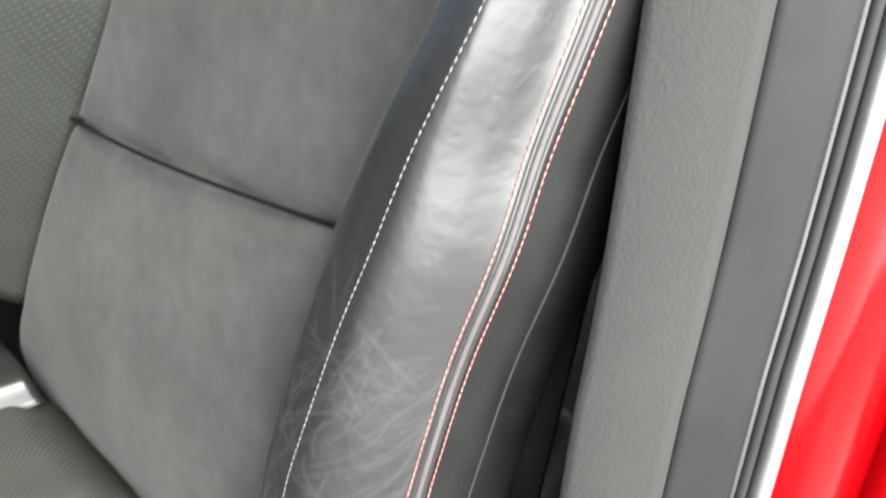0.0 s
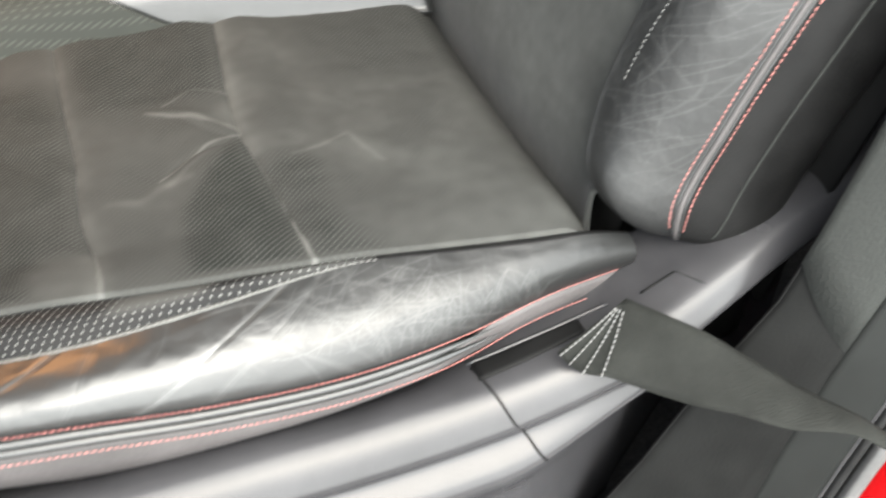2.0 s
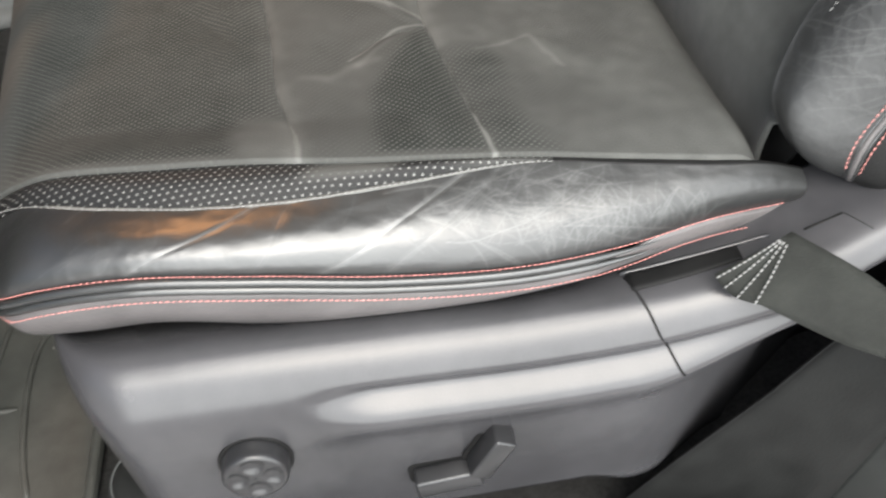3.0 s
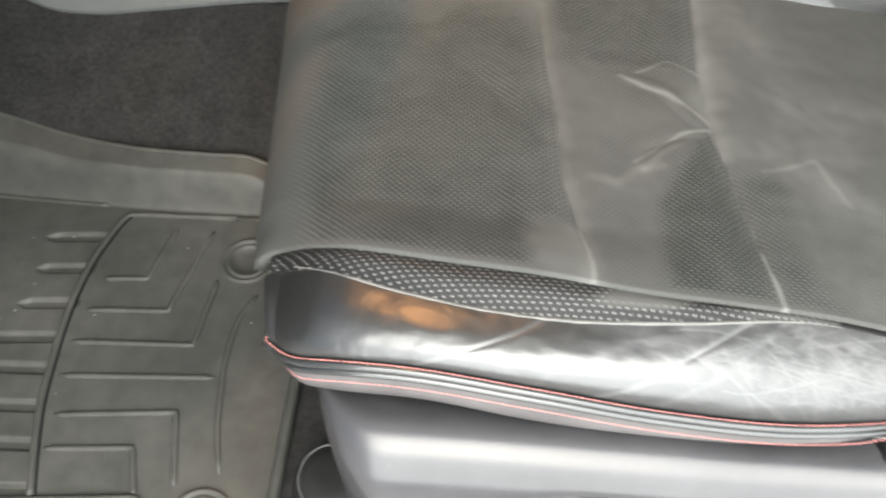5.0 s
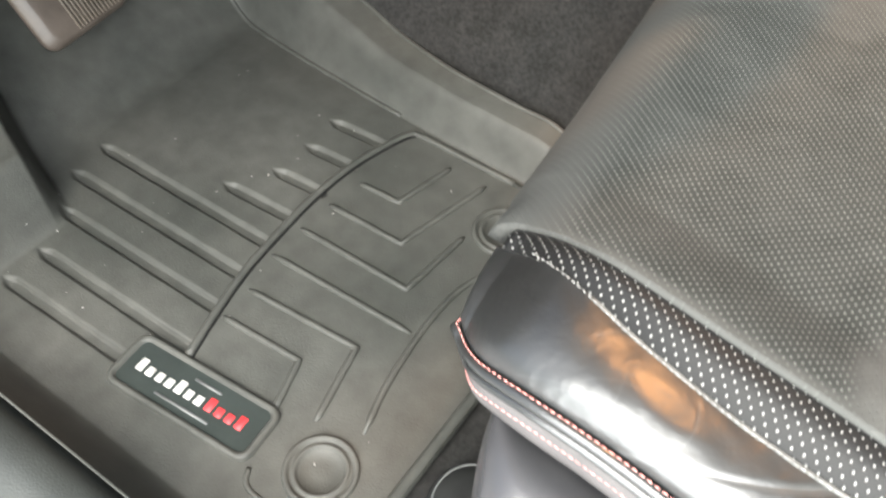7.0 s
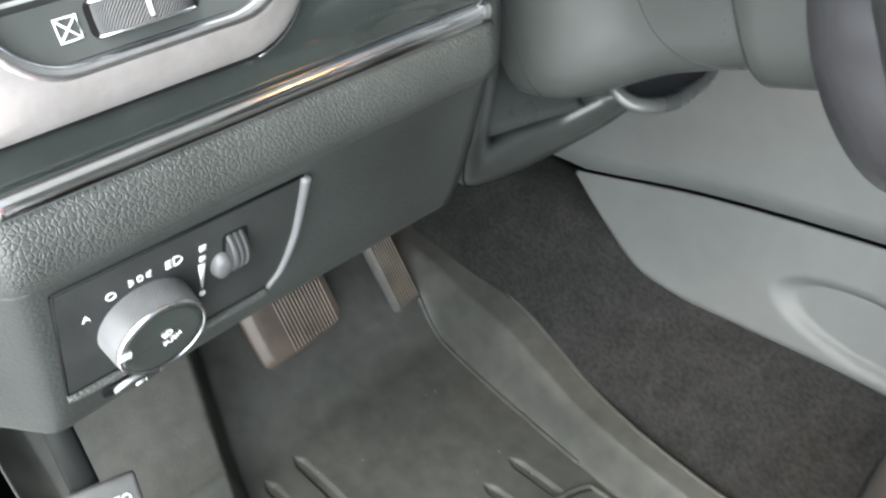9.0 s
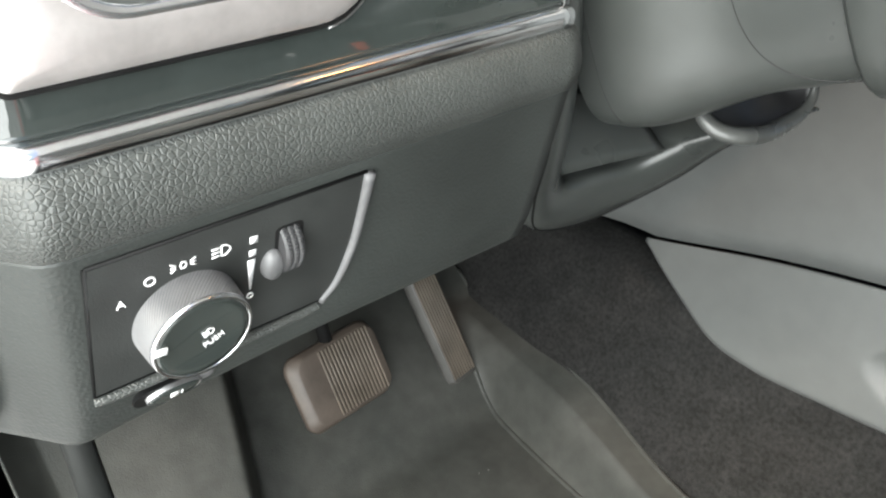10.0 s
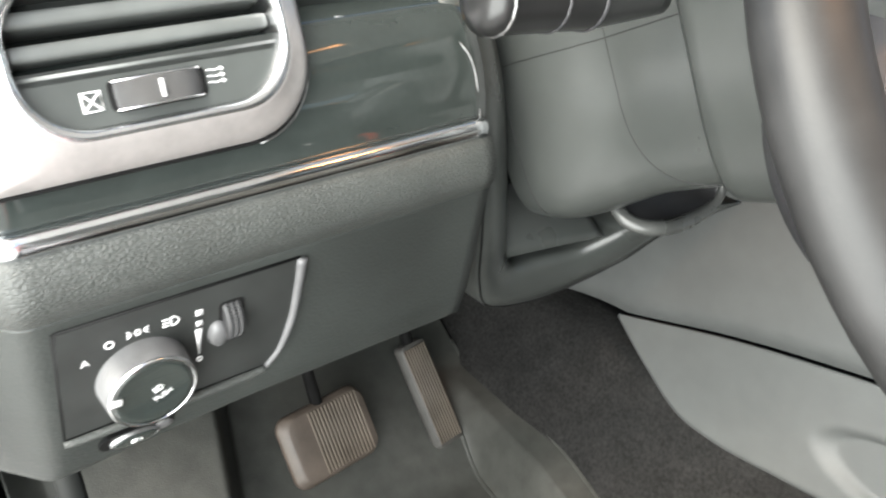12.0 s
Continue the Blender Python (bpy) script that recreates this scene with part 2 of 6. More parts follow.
def strokes(a, b, families, seed):
    """Curved hair-fine crease lines: each family is (count, a range, b range, length range, angle range, width, strength)."""
    rng = random.Random(seed)
    out = np.zeros(np.shape(a))
    for count, ar, br, lr, gr, width, strength in families:
        for _ in range(count):
            x, y, length, g = rng.uniform(*ar), rng.uniform(*br), rng.uniform(*lr), radians(rng.uniform(*gr))
            bend, pts = rng.uniform(-0.9, 0.9), [(x, y)]
            for _k in range(7):
                g += bend / 7 + rng.uniform(-0.13, 0.13)
                x, y = x + math.cos(g) * length / 7, y + math.sin(g) * length / 7
                pts.append((x, y))
            lo, hi = np.min(pts, axis=0) - 0.003, np.max(pts, axis=0) + 0.003
            near = (a > lo[0]) & (a < hi[0]) & (b > lo[1]) & (b < hi[1])
            if near.any():
                out[near] = np.maximum(out[near], strength * rng.uniform(0.45, 1) * near_line(a[near], b[near], pts, width * rng.uniform(0.7, 1.3)))
    return out


def facing(at, out, up=(0, 0, 1)):
    """A pose whose z points out and whose y points up along a face."""
    z = Vector(out).normalized()
    x = Vector(up).cross(z).normalized()
    y = z.cross(x)
    m = Matrix((x, y, z)).transposed().to_4x4()
    m.translation = Vector(at)
    return m


def lettering(name, text, size, m, material, parent, label=""):
    cu = bpy.data.curves.new(name, "FONT")
    cu.body, cu.size, cu.extrude, cu.align_x, cu.align_y = text, size, 0.0002, "CENTER", "CENTER"
    tmp = new("tmp", cu)
    me = bpy.data.meshes.new_from_object(tmp.evaluated_get(bpy.context.evaluated_depsgraph_get()))
    bpy.data.objects.remove(tmp)
    bm = bmesh.new()
    bm.from_mesh(me)
    bpy.data.meshes.remove(me)
    bmesh.ops.transform(bm, matrix=m, verts=bm.verts[:])
    return part(name, bm, material, parent, label, smooth=False)


def dotted(name, base, dot, pitch, size, rough, dust=None, depth=0.4, turn=45.0, worn=False, plane="XY"):
    """Leather or suede with a staggered pattern of small perforations, dust in patches and fine grain."""
    m = bpy.data.materials.new(name)
    m.use_nodes = True
    n, l = m.node_tree.nodes, m.node_tree.links
    b = n["Principled BSDF"]
    co = n.new("ShaderNodeTexCoord")
    mp = n.new("ShaderNodeMapping")
    mp.inputs["Rotation"].default_value = (0, 0, radians(turn)) if plane == "XY" else (0, radians(22.8), 0)
    mp.inputs["Scale"].default_value = (1 / pitch,) * 3
    l.new(co.outputs["Object"], mp.inputs[0])
    vec = mp.outputs[0]
    fr = n.new("ShaderNodeVectorMath")
    fr.operation = "FRACTION"
    l.new(vec, fr.inputs[0])
    sub = n.new("ShaderNodeVectorMath")
    sub.operation = "SUBTRACT"
    sub.inputs[1].default_value = (0.5, 0.5, 0.5)
    l.new(fr.outputs[0], sub.inputs[0])
    flat = n.new("ShaderNodeVectorMath")
    flat.operation = "MULTIPLY"
    flat.inputs[1].default_value = (1, 1, 0) if plane == "XY" else (0, 1, 1)
    l.new(sub.outputs[0], flat.inputs[0])
    ln = n.new("ShaderNodeVectorMath")
    ln.operation = "LENGTH"
    l.new(flat.outputs[0], ln.inputs[0])
    mk = n.new("ShaderNodeMapRange")
    mk.inputs["From Min"].default_value, mk.inputs["From Max"].default_value = size, size * 0.7
    l.new(ln.outputs["Value"], mk.inputs["Value"])
    if worn:
        # dust and wear, laid down with the mesh
        at = n.new("ShaderNodeAttribute")
        at.attribute_name = "wear"
        level = at.outputs["Fac"]
    else:
        big = n.new("ShaderNodeTexNoise")
        big.inputs["Scale"].default_value, big.inputs["Detail"].default_value = 8.0, 6
        l.new(co.outputs["Object"], big.inputs["Vector"])
        level = big.outputs[0]
    ramp = n.new("ShaderNodeValToRGB")
    ends = ramp.color_ramp.elements
    ends[0].position, ends[1].position = (0.10, 0.42) if worn else (0.43, 0.57)
    ends[0].color, ends[1].color = (*base, 1), (*(dust or tuple(c * 1.3 for c in base)), 1)
    if worn:
        pale = ends.new(0.72)
        pale.color = (*(c * 2.2 for c in dust), 1)
    l.new(level, ramp.inputs[0])
    if dust:
        fade = n.new("ShaderNodeMapRange")
        fade.inputs["From Min"].default_value, fade.inputs["From Max"].default_value = (0.42, 0.26) if worn else (0.66, 0.45)
        l.new(level, fade.inputs["Value"])
        mul = n.new("ShaderNodeMath")
        mul.operation = "MULTIPLY"
        l.new(mk.outputs[0], mul.inputs[0])
        l.new(fade.outputs[0], mul.inputs[1])
        fac = mul.outputs[0]
    else:
        fac = mk.outputs[0]
    mix = n.new("ShaderNodeMix")
    mix.data_type = "RGBA"
    l.new(fac, mix.inputs["Factor"])
    l.new(ramp.outputs[0], mix.inputs[6])
    mix.inputs[7].default_value = (*dot, 1)
    l.new(mix.outputs[2], b.inputs["Base Color"])
    b.inputs["Roughness"].default_value = rough
    b.inputs["Specular IOR Level"].default_value = 0.5 if rough < 0.45 else 0.2
    fine = n.new("ShaderNodeTexNoise")
    fine.inputs["Scale"].default_value, fine.inputs["Detail"].default_value = 700, 4
    l.new(co.outputs["Object"], fine.inputs["Vector"])
    hs = n.new("ShaderNodeMath")
    hs.operation = "SUBTRACT"
    l.new(fine.outputs[0], hs.inputs[0])
    l.new(mk.outputs[0], hs.inputs[1])
    bp = n.new("ShaderNodeBump")
    bp.inputs["Strength"].default_value, bp.inputs["Distance"].default_value = depth, 0.0006
    l.new(hs.outputs[0], bp.inputs["Height"])
    l.new(bp.outputs[0], b.inputs["Normal"])
    MATS[name] = m
    return m


def creased(name, base, wear, rough):
    """Worn smooth leather: paler crease lines over a fine grain."""
    m = bpy.data.materials.new(name)
    m.use_nodes = True
    n, l = m.node_tree.nodes, m.node_tree.links
    b = n["Principled BSDF"]
    co = n.new("ShaderNodeTexCoord")
    # crease lines, laid down with the mesh
    at = n.new("ShaderNodeAttribute")
    at.attribute_name = "wear"
    # the rear of the seat, where one slides in, is creased most
    sep = n.new("ShaderNodeSeparateXYZ")
    l.new(co.outputs["Object"], sep.inputs[0])
    which = n.new("ShaderNodeMapRange")
    which.inputs["From Min"].default_value, which.inputs["From Max"].default_value = 0.47, 0.51
    l.new(sep.outputs[0], which.inputs["Value"])
    b.inputs["Coat Weight"].default_value, b.inputs["Coat Roughness"].default_value = 0.9, 0.31
    b.inputs["Coat IOR"].default_value, b.inputs["Specular IOR Level"].default_value = 1.62, 0.55
    mix = n.new("ShaderNodeMix")
    mix.data_type = "RGBA"
    l.new(at.outputs["Fac"], mix.inputs["Factor"])
    mix.inputs[6].default_value, mix.inputs[7].default_value = (*base, 1), (*wear, 1)
    l.new(mix.outputs[2], b.inputs["Base Color"])
    # creased leather has lost its gloss
    rr = n.new("ShaderNodeMapRange")
    rr.inputs["To Min"].default_value, rr.inputs["To Max"].default_value = rough * 0.95, min(1, rough * 1.45)
    dull = n.new("ShaderNodeMix")
    slid = n.new("ShaderNodeMapRange")
    slid.inputs["From Min"].default_value, slid.inputs["From Max"].default_value = 0.24, 0.42
    slid.inputs["To Min"].default_value, slid.inputs["To Max"].default_value = 0.16, 0.88
    l.new(sep.outputs[0], slid.inputs["Value"])
    l.new(slid.outputs[0], dull.inputs[2])
    l.new(which.outputs[0], dull.inputs[0])
    worn = n.new("ShaderNodeMapRange")
    worn.inputs["From Min"].default_value, worn.inputs["From Max"].default_value = 0.60, 0.43
    l.new(sep.outputs[2], worn.inputs["Value"])
    l.new(worn.outputs[0], dull.inputs[3])
    cr = n.new("ShaderNodeMapRange")
    cr.inputs["From Max"].default_value = 0.22
    cr.inputs["To Min"].default_value, cr.inputs["To Max"].default_value = 0.26, 0.34
    l.new(dull.outputs[0], cr.inputs["Value"])
    l.new(cr.outputs[0], b.inputs["Coat Roughness"])
    l.new(dull.outputs[0], rr.inputs["Value"])
    l.new(rr.outputs[0], b.inputs["Roughness"])
    cw = n.new("ShaderNodeMapRange")
    cw.inputs["To Min"].default_value, cw.inputs["To Max"].default_value = 0.9, 0.15
    l.new(dull.outputs[0], cw.inputs["Value"])
    l.new(cw.outputs[0], b.inputs["Coat Weight"])
    fine = n.new("ShaderNodeTexVoronoi")
    fine.feature = "SMOOTH_F1"
    fine.inputs["Scale"].default_value = 420
    l.new(co.outputs["Object"], fine.inputs["Vector"])
    b1 = n.new("ShaderNodeBump")
    b1.inputs["Strength"].default_value, b1.inputs["Distance"].default_value = 0.16, 0.0005
    l.new(fine.outputs["Distance"], b1.inputs["Height"])
    soft = n.new("ShaderNodeTexNoise")
    soft.inputs["Scale"].default_value, soft.inputs["Detail"].default_value = 75, 3
    l.new(co.outputs["Object"], soft.inputs["Vector"])
    b3 = n.new("ShaderNodeBump")
    b3.inputs["Strength"].default_value, b3.inputs["Distance"].default_value = 0.5, 0.002
    l.new(soft.outputs[0], b3.inputs["Height"])
    l.new(b1.outputs[0], b3.inputs["Normal"])
    l.new(b3.outputs[0], b.inputs["Normal"])
    MATS[name] = m
    return m


PERF = dotted("perforated_leather", (0.009, 0.009, 0.009), (0.22, 0.22, 0.21), 0.0037, 0.165, 0.5, dust=(0.05, 0.05, 0.047), depth=0.5, worn=True)
CLOTH = dotted("dusty_perforated_suede", (0.0200, 0.0218, 0.0196), (0.114, 0.116, 0.109), 0.0036, 0.22, 0.85, dust=(0.055, 0.0558, 0.0525), depth=0.5, worn=True)
SUEDE = mat("backrest_suede", (0.055, 0.057, 0.054), 0.9, bump=0.25, bscale=1200, scale=11, spots=0.3, sheen=0.15, spec=0.15, mottle=0.14)
MESH = dotted("mesh_suede", (0.046, 0.05, 0.045), (0.068, 0.072, 0.065), 0.004, 0.3, 0.9, depth=0.6, plane="YZ")
CREASED = creased("creased_leather", (0.014, 0.0145, 0.0145), (0.10, 0.102, 0.10), 0.34)
SKIRT = mat("skirt_leather", (0.085, 0.079, 0.079), 0.42, bump=0.25, bscale=300, kind="grain", scale=10)
DUST = mat("dusty_seam", (0.13, 0.13, 0.122), 0.9, bump=0.3, bscale=900, spots=0.3, scale=60)
FLAP = mat("grey_lining", (0.3, 0.29, 0.28), 0.7, bump=0.2, bscale=500, spots=0.12)

LOWTRIM = mat("lower_trim_plastic", (0.008, 0.0083, 0.008), 0.7, bump=0.3, bscale=480, spec=0.15)

# ---- the shell of the car ----


def room():
    """Plain walls that close the cabin; the driver's doorway is open to the daylight."""
    part_s = lambda n, bm, m, lab, cat: tagged(part(n, bm, m, None, smooth=False), lab, cat, kind="structure")  # noqa: E731
    part_s("ground", box((-30, -30, -0.5), (30, 30, -0.42)), ASPHALT, "pale grey concrete ground outside the car", "ground")
    part_s("floor", box((-1.25, -0.09, -0.06), (2.2, 1.5, -0.012)), CARPET, "dark grey carpeted cabin floor", "floor")
    part_s("ceiling", box((-0.45, 0.0, 1.2), (2.2, 1.5, 1.24)), HEAD, "light grey felt headliner of the car", "ceiling")
    part_s("wall_far_lower", box((-1.2, 1.5, -0.05), (2.2, 1.54, 0.68)), DASH, "dark passenger-side door panels", "wall")
    part_s("wall_rear", box((2.2, -0.09, -0.05), (2.24, 1.54, 0.78)), DASH, "dark rear wall of the cabin", "wall")
    part_s("wall_front", box((-1.25, -0.09, -0.05), (-1.2, 1.54, 0.78)), BLACK, "black firewall behind the pedals", "wall")
    part_s("wall_kick", box((-1.25, -0.12, -0.05), (-0.66, -0.09, 0.8)), BLACK, "dark kick panel ahead of the doorway", "wall")
    part_s("dash_underside", box((-1.2, -0.06, 0.455), (-0.515, 0.245, 0.463), 0.002), BLACK, "dark underside panel of the dashboard", "dashboard")
    part_s("wall_dash_end", box((-1.2, -0.089, 0.44), (-0.44, -0.081, 0.78), 0.003), BLACK, "dark end of the dashboard by the door hinge", "wall")
    part_s("dash_top", box((-1.2, -0.06, 0.755), (-0.47, 1.5, 0.80), 0.01), DASH, "dark dashboard top panel", "dashboard")
    part_s("dash_core", box((-1.2, 0.505, 0.50), (-0.36, 1.5, 0.754), 0.01), DASH, "dark centre and passenger side of the dashboard", "dashboard")


room()


def b_pillar():
    """Vinyl-clad pillar with its flange, door seal, metal strip and the red body beside it."""
    base = empty("b_pillar", "grey vinyl-clad door pillar beside the seat", "pillar", kind="structure")
    LEAN = [(-0.1, 0.505), (0.2, 0.5646), (0.27, 0.5866), (0.33, 0.6101), (0.4, 0.6329), (0.47, 0.6515), (0.52, 0.668), (0.6, 0.6892), (0.66, 0.7033), (1.2, 0.8437)]
    FOOT = [(-0.1, 0.34), (0.063, 0.435), (0.10, 0.462), (0.135, 0.488), (0.185, 0.524), (0.235, 0.551), (0.28, 0.591)]
    lean = lambda z: line_at(LEAN, z)[0]  # noqa: E731

    foot = lambda z: line_at(FOOT, z)[0] if z < 0.28 else lean(z)  # noqa: E731

    def strip(y0, x0, y1, x1, low0, low1, bow=0.0, n=30, inner=lean):
        rows = []
        for k in range(n):
            row = []
            for j in range(9):
                u = j / 8
                low = low0 * (1 - u) + low1 * u
                z = low + (1.2 - low) * k / (n - 1)
                row.append(((inner(z) + x0) * (1 - u) + (lean(z) + x1) * u - bow * 4 * u * (1 - u), y0 * (1 - u) + y1 * u + 0.0121, z))
            rows.append(row)
        return loft(rows)

    shell(part("pillar_panel", strip(-0.025, 0.0, -0.060, 0.0404, 0.325, 0.270, 0.004), PILLAR, base, "pale grey grained vinyl pillar panel"), 0.002)
    # black sheet behind the panel, put in for the deep shade of the gap
    shell(part("gap_shade_sheet", strip(-0.0245, 0.002, -0.012, 0.12, -0.05, -0.05, inner=foot), BLACK, base), 0.002)
    shell(part("flange", strip(-0.0605, 0.0409, -0.080, 0.0812, -0.05, -0.05, 0.001), FLANGE, base, "smooth dark grey pillar flange"), 0.002)
    shell(part("lower_trim", strip(-0.024, 0.003, -0.0615, 0.0434, -0.05, -0.05, 0.004, inner=foot), LOWTRIM, base, "dark lower pillar trim"), 0.002)
    bar = lambda y, dx, r: tube([(lean(z) + dx, y + 0.0121, z) for z in np.linspace(-0.1, 1.2, 40)], r, 12)  # noqa: E731
    # rounded flange edge in a paler, glossier plastic that stands for its highlight
    part("flange_glint_bead", bar(-0.0795, 0.0817, 0.0022), SHELL, base)
    part("door_seal", bar(-0.0825, 0.0867, 0.0034), SEAL, base, "black rubber door seal")
    part("metal_strip", bar(-0.089, 0.0957, 0.0066), BARE, base, "bright satin metal strip")
    rows = []
    for z in np.linspace(-0.2, 1.2, 40):
        b = lean(max(z, -0.1))
        rows.append([(b + 0.0292 + dx, y + 0.0121, z) for dx, y in ((0.068, -0.088), (0.074, -0.097), (0.090, -0.104), (0.14, -0.113), (0.17, -0.115))])
    shell(part("red_body_side", loft(rows), RED, base, "glossy red painted body side"), 0.003)
    rows = [[(lean(max(z, -0.1)) + 0.1992 + dx, -0.1029 - 0.02 * dx - 0.03 * math.sin(max(0, z + 0.2) * 2.2) * (dx > 0), z) for dx in (0, 0.01, 0.3, 1.0)] for z in np.linspace(-0.2, 0.8, 12)]
    shell(part("rear_door_skin", loft(rows), RED, base), 0.003)


b_pillar()


def sill():
    base = empty("door_sill", "dark plastic door sill below the doorway", "sill", kind="structure")
    rows = []
    for x in np.linspace(-1.2, 0.56, 30):
        rows.append([(x, y, z) for y, z in ((-0.045, -0.012), (-0.078, 0.04), (-0.088, 0.05), (-0.12, 0.048), (-0.135, 0.03), (-0.14, -0.1))])
    shell(part("sill_cover", loft(rows), DASH, base), 0.004)


sill()


# ---- driver's seat ----
PIPE = [(0.0, 0.040, 0.327), (0.04, 0.031, 0.342), (0.09, 0.026, 0.347), (0.17, 0.020, 0.339), (0.25, 0.018, 0.323), (0.34, 0.020, 0.311), (0.40, 0.028, 0.307), (0.46, 0.042, 0.304), (0.53, 0.058, 0.292)]
SEAM = [(0.0, 0.098, 0.346), (0.03, 0.086, 0.360), (0.08, 0.069, 0.365), (0.15, 0.056, 0.364), (0.20, 0.054, 0.362), (0.26, 0.058, 0.360), (0.35, 0.066, 0.354), (0.40, 0.060, 0.348), (0.46, 0.054, 0.340), (0.50, 0.056, 0.331), (0.53, 0.062, 0.316)]
CREST = [(0.0, 0.112, 0.350), (0.05, 0.094, 0.371), (0.12, 0.082, 0.376), (0.17, 0.077, 0.375), (0.24, 0.070, 0.369), (0.30, 0.069, 0.3615), (0.35, 0.0685, 0.3545), (0.40, 0.064, 0.3475), (0.46, 0.058, 0.3400), (0.50, 0.060, 0.330), (0.53, 0.066, 0.314)]


def drop(x):
    """How far the nose of the cushion falls away, from 0 at its back to 1 at its front edge."""
    u = min(max((0.055 - x) / 0.075, 0), 1)
    return 1 - math.sqrt(max(0, 1 - u * u))


CREASES = [(0.095, 0.175, 0.0003), (0.20, 0.305, 0.0003), (0.245, 0.325, 0.00016), (0.165, 0.20, 0.0001)]
FOLDS = [(0.238, 0.293, 0.301, 0.243, 0.0032), (0.242, 0.284, 0.298, 0.236, -0.0026), (0.240, 0.194, 0.301, 0.238, -0.0030), (0.25, 0.297, 0.300, 0.303, 0.0012), (0.100, 0.300, 0.183, 0.213, -0.0022), (0.115, 0.312, 0.188, 0.230, 0.0022), (0.335, 0.196, 0.379, 0.217, 0.0011), (0.376, 0.217, 0.394, 0.170, 0.0010), (0.33, 0.30, 0.41, 0.25, 0.0010)]


def seam_x(k, y):
    """Where the two cross seams of the cushion run."""
    return line_at([(0.05, 0.206), (0.10, 0.202), (0.165, 0.190), (0.24, 0.186), (0.32, 0.178), (0.48, 0.168)] if k == 0 else [(0.05, 0.326), (0.09, 0.321), (0.175, 0.311), (0.244, 0.301), (0.30, 0.301), (0.40, 0.305), (0.48, 0.307)], y)[0]


def cushion_wear(x, y):
    """Dust over the cushion: rubbed areas, dusty patches with ragged edges, pale seams and folds."""
    shape = np.shape(x)
    rough = np.array([noise.noise(Vector((p * 22, q * 22, 3))) for p, q in zip(x.ravel(), y.ravel())]).reshape(shape)
    fine = np.array([noise.noise(Vector((p * 75, q * 75, 9))) for p, q in zip(x.ravel(), y.ravel())]).reshape(shape)
    s1 = np.vectorize(lambda q: seam_x(0, q))(y)
    s2 = np.vectorize(lambda q: seam_x(1, q))(y)
    xr, yr = x + 0.004 * fine + 0.006 * rough, y + 0.006 * fine + 0.010 * rough
    step = lambda v, w: 1 / (1 + np.exp(-np.clip(v / w, -40, 40)))  # noqa: E731
    front, middle, rear = step(s1 - x, 0.0012), step(x - s1, 0.0012) * step(s2 - x, 0.0012), step(x - s2, 0.0012)
    # front panel: clean, with a dusty patch by the seam
    level = front * (0.17 + 0.08 * rough + 0.30 * step(xr - 0.163, 0.003) * step(0.128 - yr, 0.003) + 0.20 * step(yr - 0.36, 0.01))
    # middle panel: dusty towards the front, rubbed clean towards the rear seam
    clean = step(xr - np.interp(y, (0.10, 0.155, 0.23), (0.253, 0.258, 0.292)), 0.0022) * step(0.235 - yr, 0.004)
    level += middle * (0.38 + 0.07 * rough - 0.26 * clean - 0.20 * step(yr - 0.30, 0.005) * step(x - s1 - 0.012, 0.004))
    # rear panel: dust all over, but for the corner by the bolster
    open_ = step(np.interp(y, (0.08, 0.16, 0.21), (0.352, 0.350, 0.332)) - xr, 0.006) * step(0.205 - yr, 0.006)
    level += rear * (0.45 + 0.08 * rough - 0.27 * open_ - 0.12 * step(yr - 0.30, 0.008) * step(xr - 0.375, 0.006))
    level += 0.05 * fine
    for seam in (s1, s2):
        off = x - seam - 0.0006 * fine
        level = np.maximum(level, 0.85 * np.exp(-((off / 0.0026) ** 2)) * (0.85 + 0.3 * fine))
        level += 0.14 * np.exp(-((off / 0.010) ** 2))
    for pts, width, up in (([(0.236, 0.293), (0.27, 0.272), (0.301, 0.243)], 0.0018, 0.34), ([(0.25, 0.297), (0.275, 0.309), (0.301, 0.301)], 0.0013, 0.34), ([(0.301, 0.238), (0.276, 0.226), (0.242, 0.197)], 0.0014, 0.30), ([(0.262, 0.193), (0.241, 0.186), (0.226, 0.172), (0.208, 0.176)], 0.0055, 0.12), ([(0.292, 0.224), (0.262, 0.206), (0.25, 0.19)], 0.0035, 0.12), ([(0.335, 0.196), (0.379, 0.217), (0.394, 0.172)], 0.0022, 0.12)):
        level += up * near_line(xr * 0.5 + x * 0.5, y, pts, width)
    # along the bolster and over the nose the suede is rubbed smooth
    rim = np.vectorize(lambda p: line_at(CREST, max(p, 0))[0])(x)
    level = np.maximum(level, 0.40 * step(0.007 - (y - rim), 0.0015))
    level = np.maximum(level, 0.42 * step(0.030 - x, 0.006))
    return level


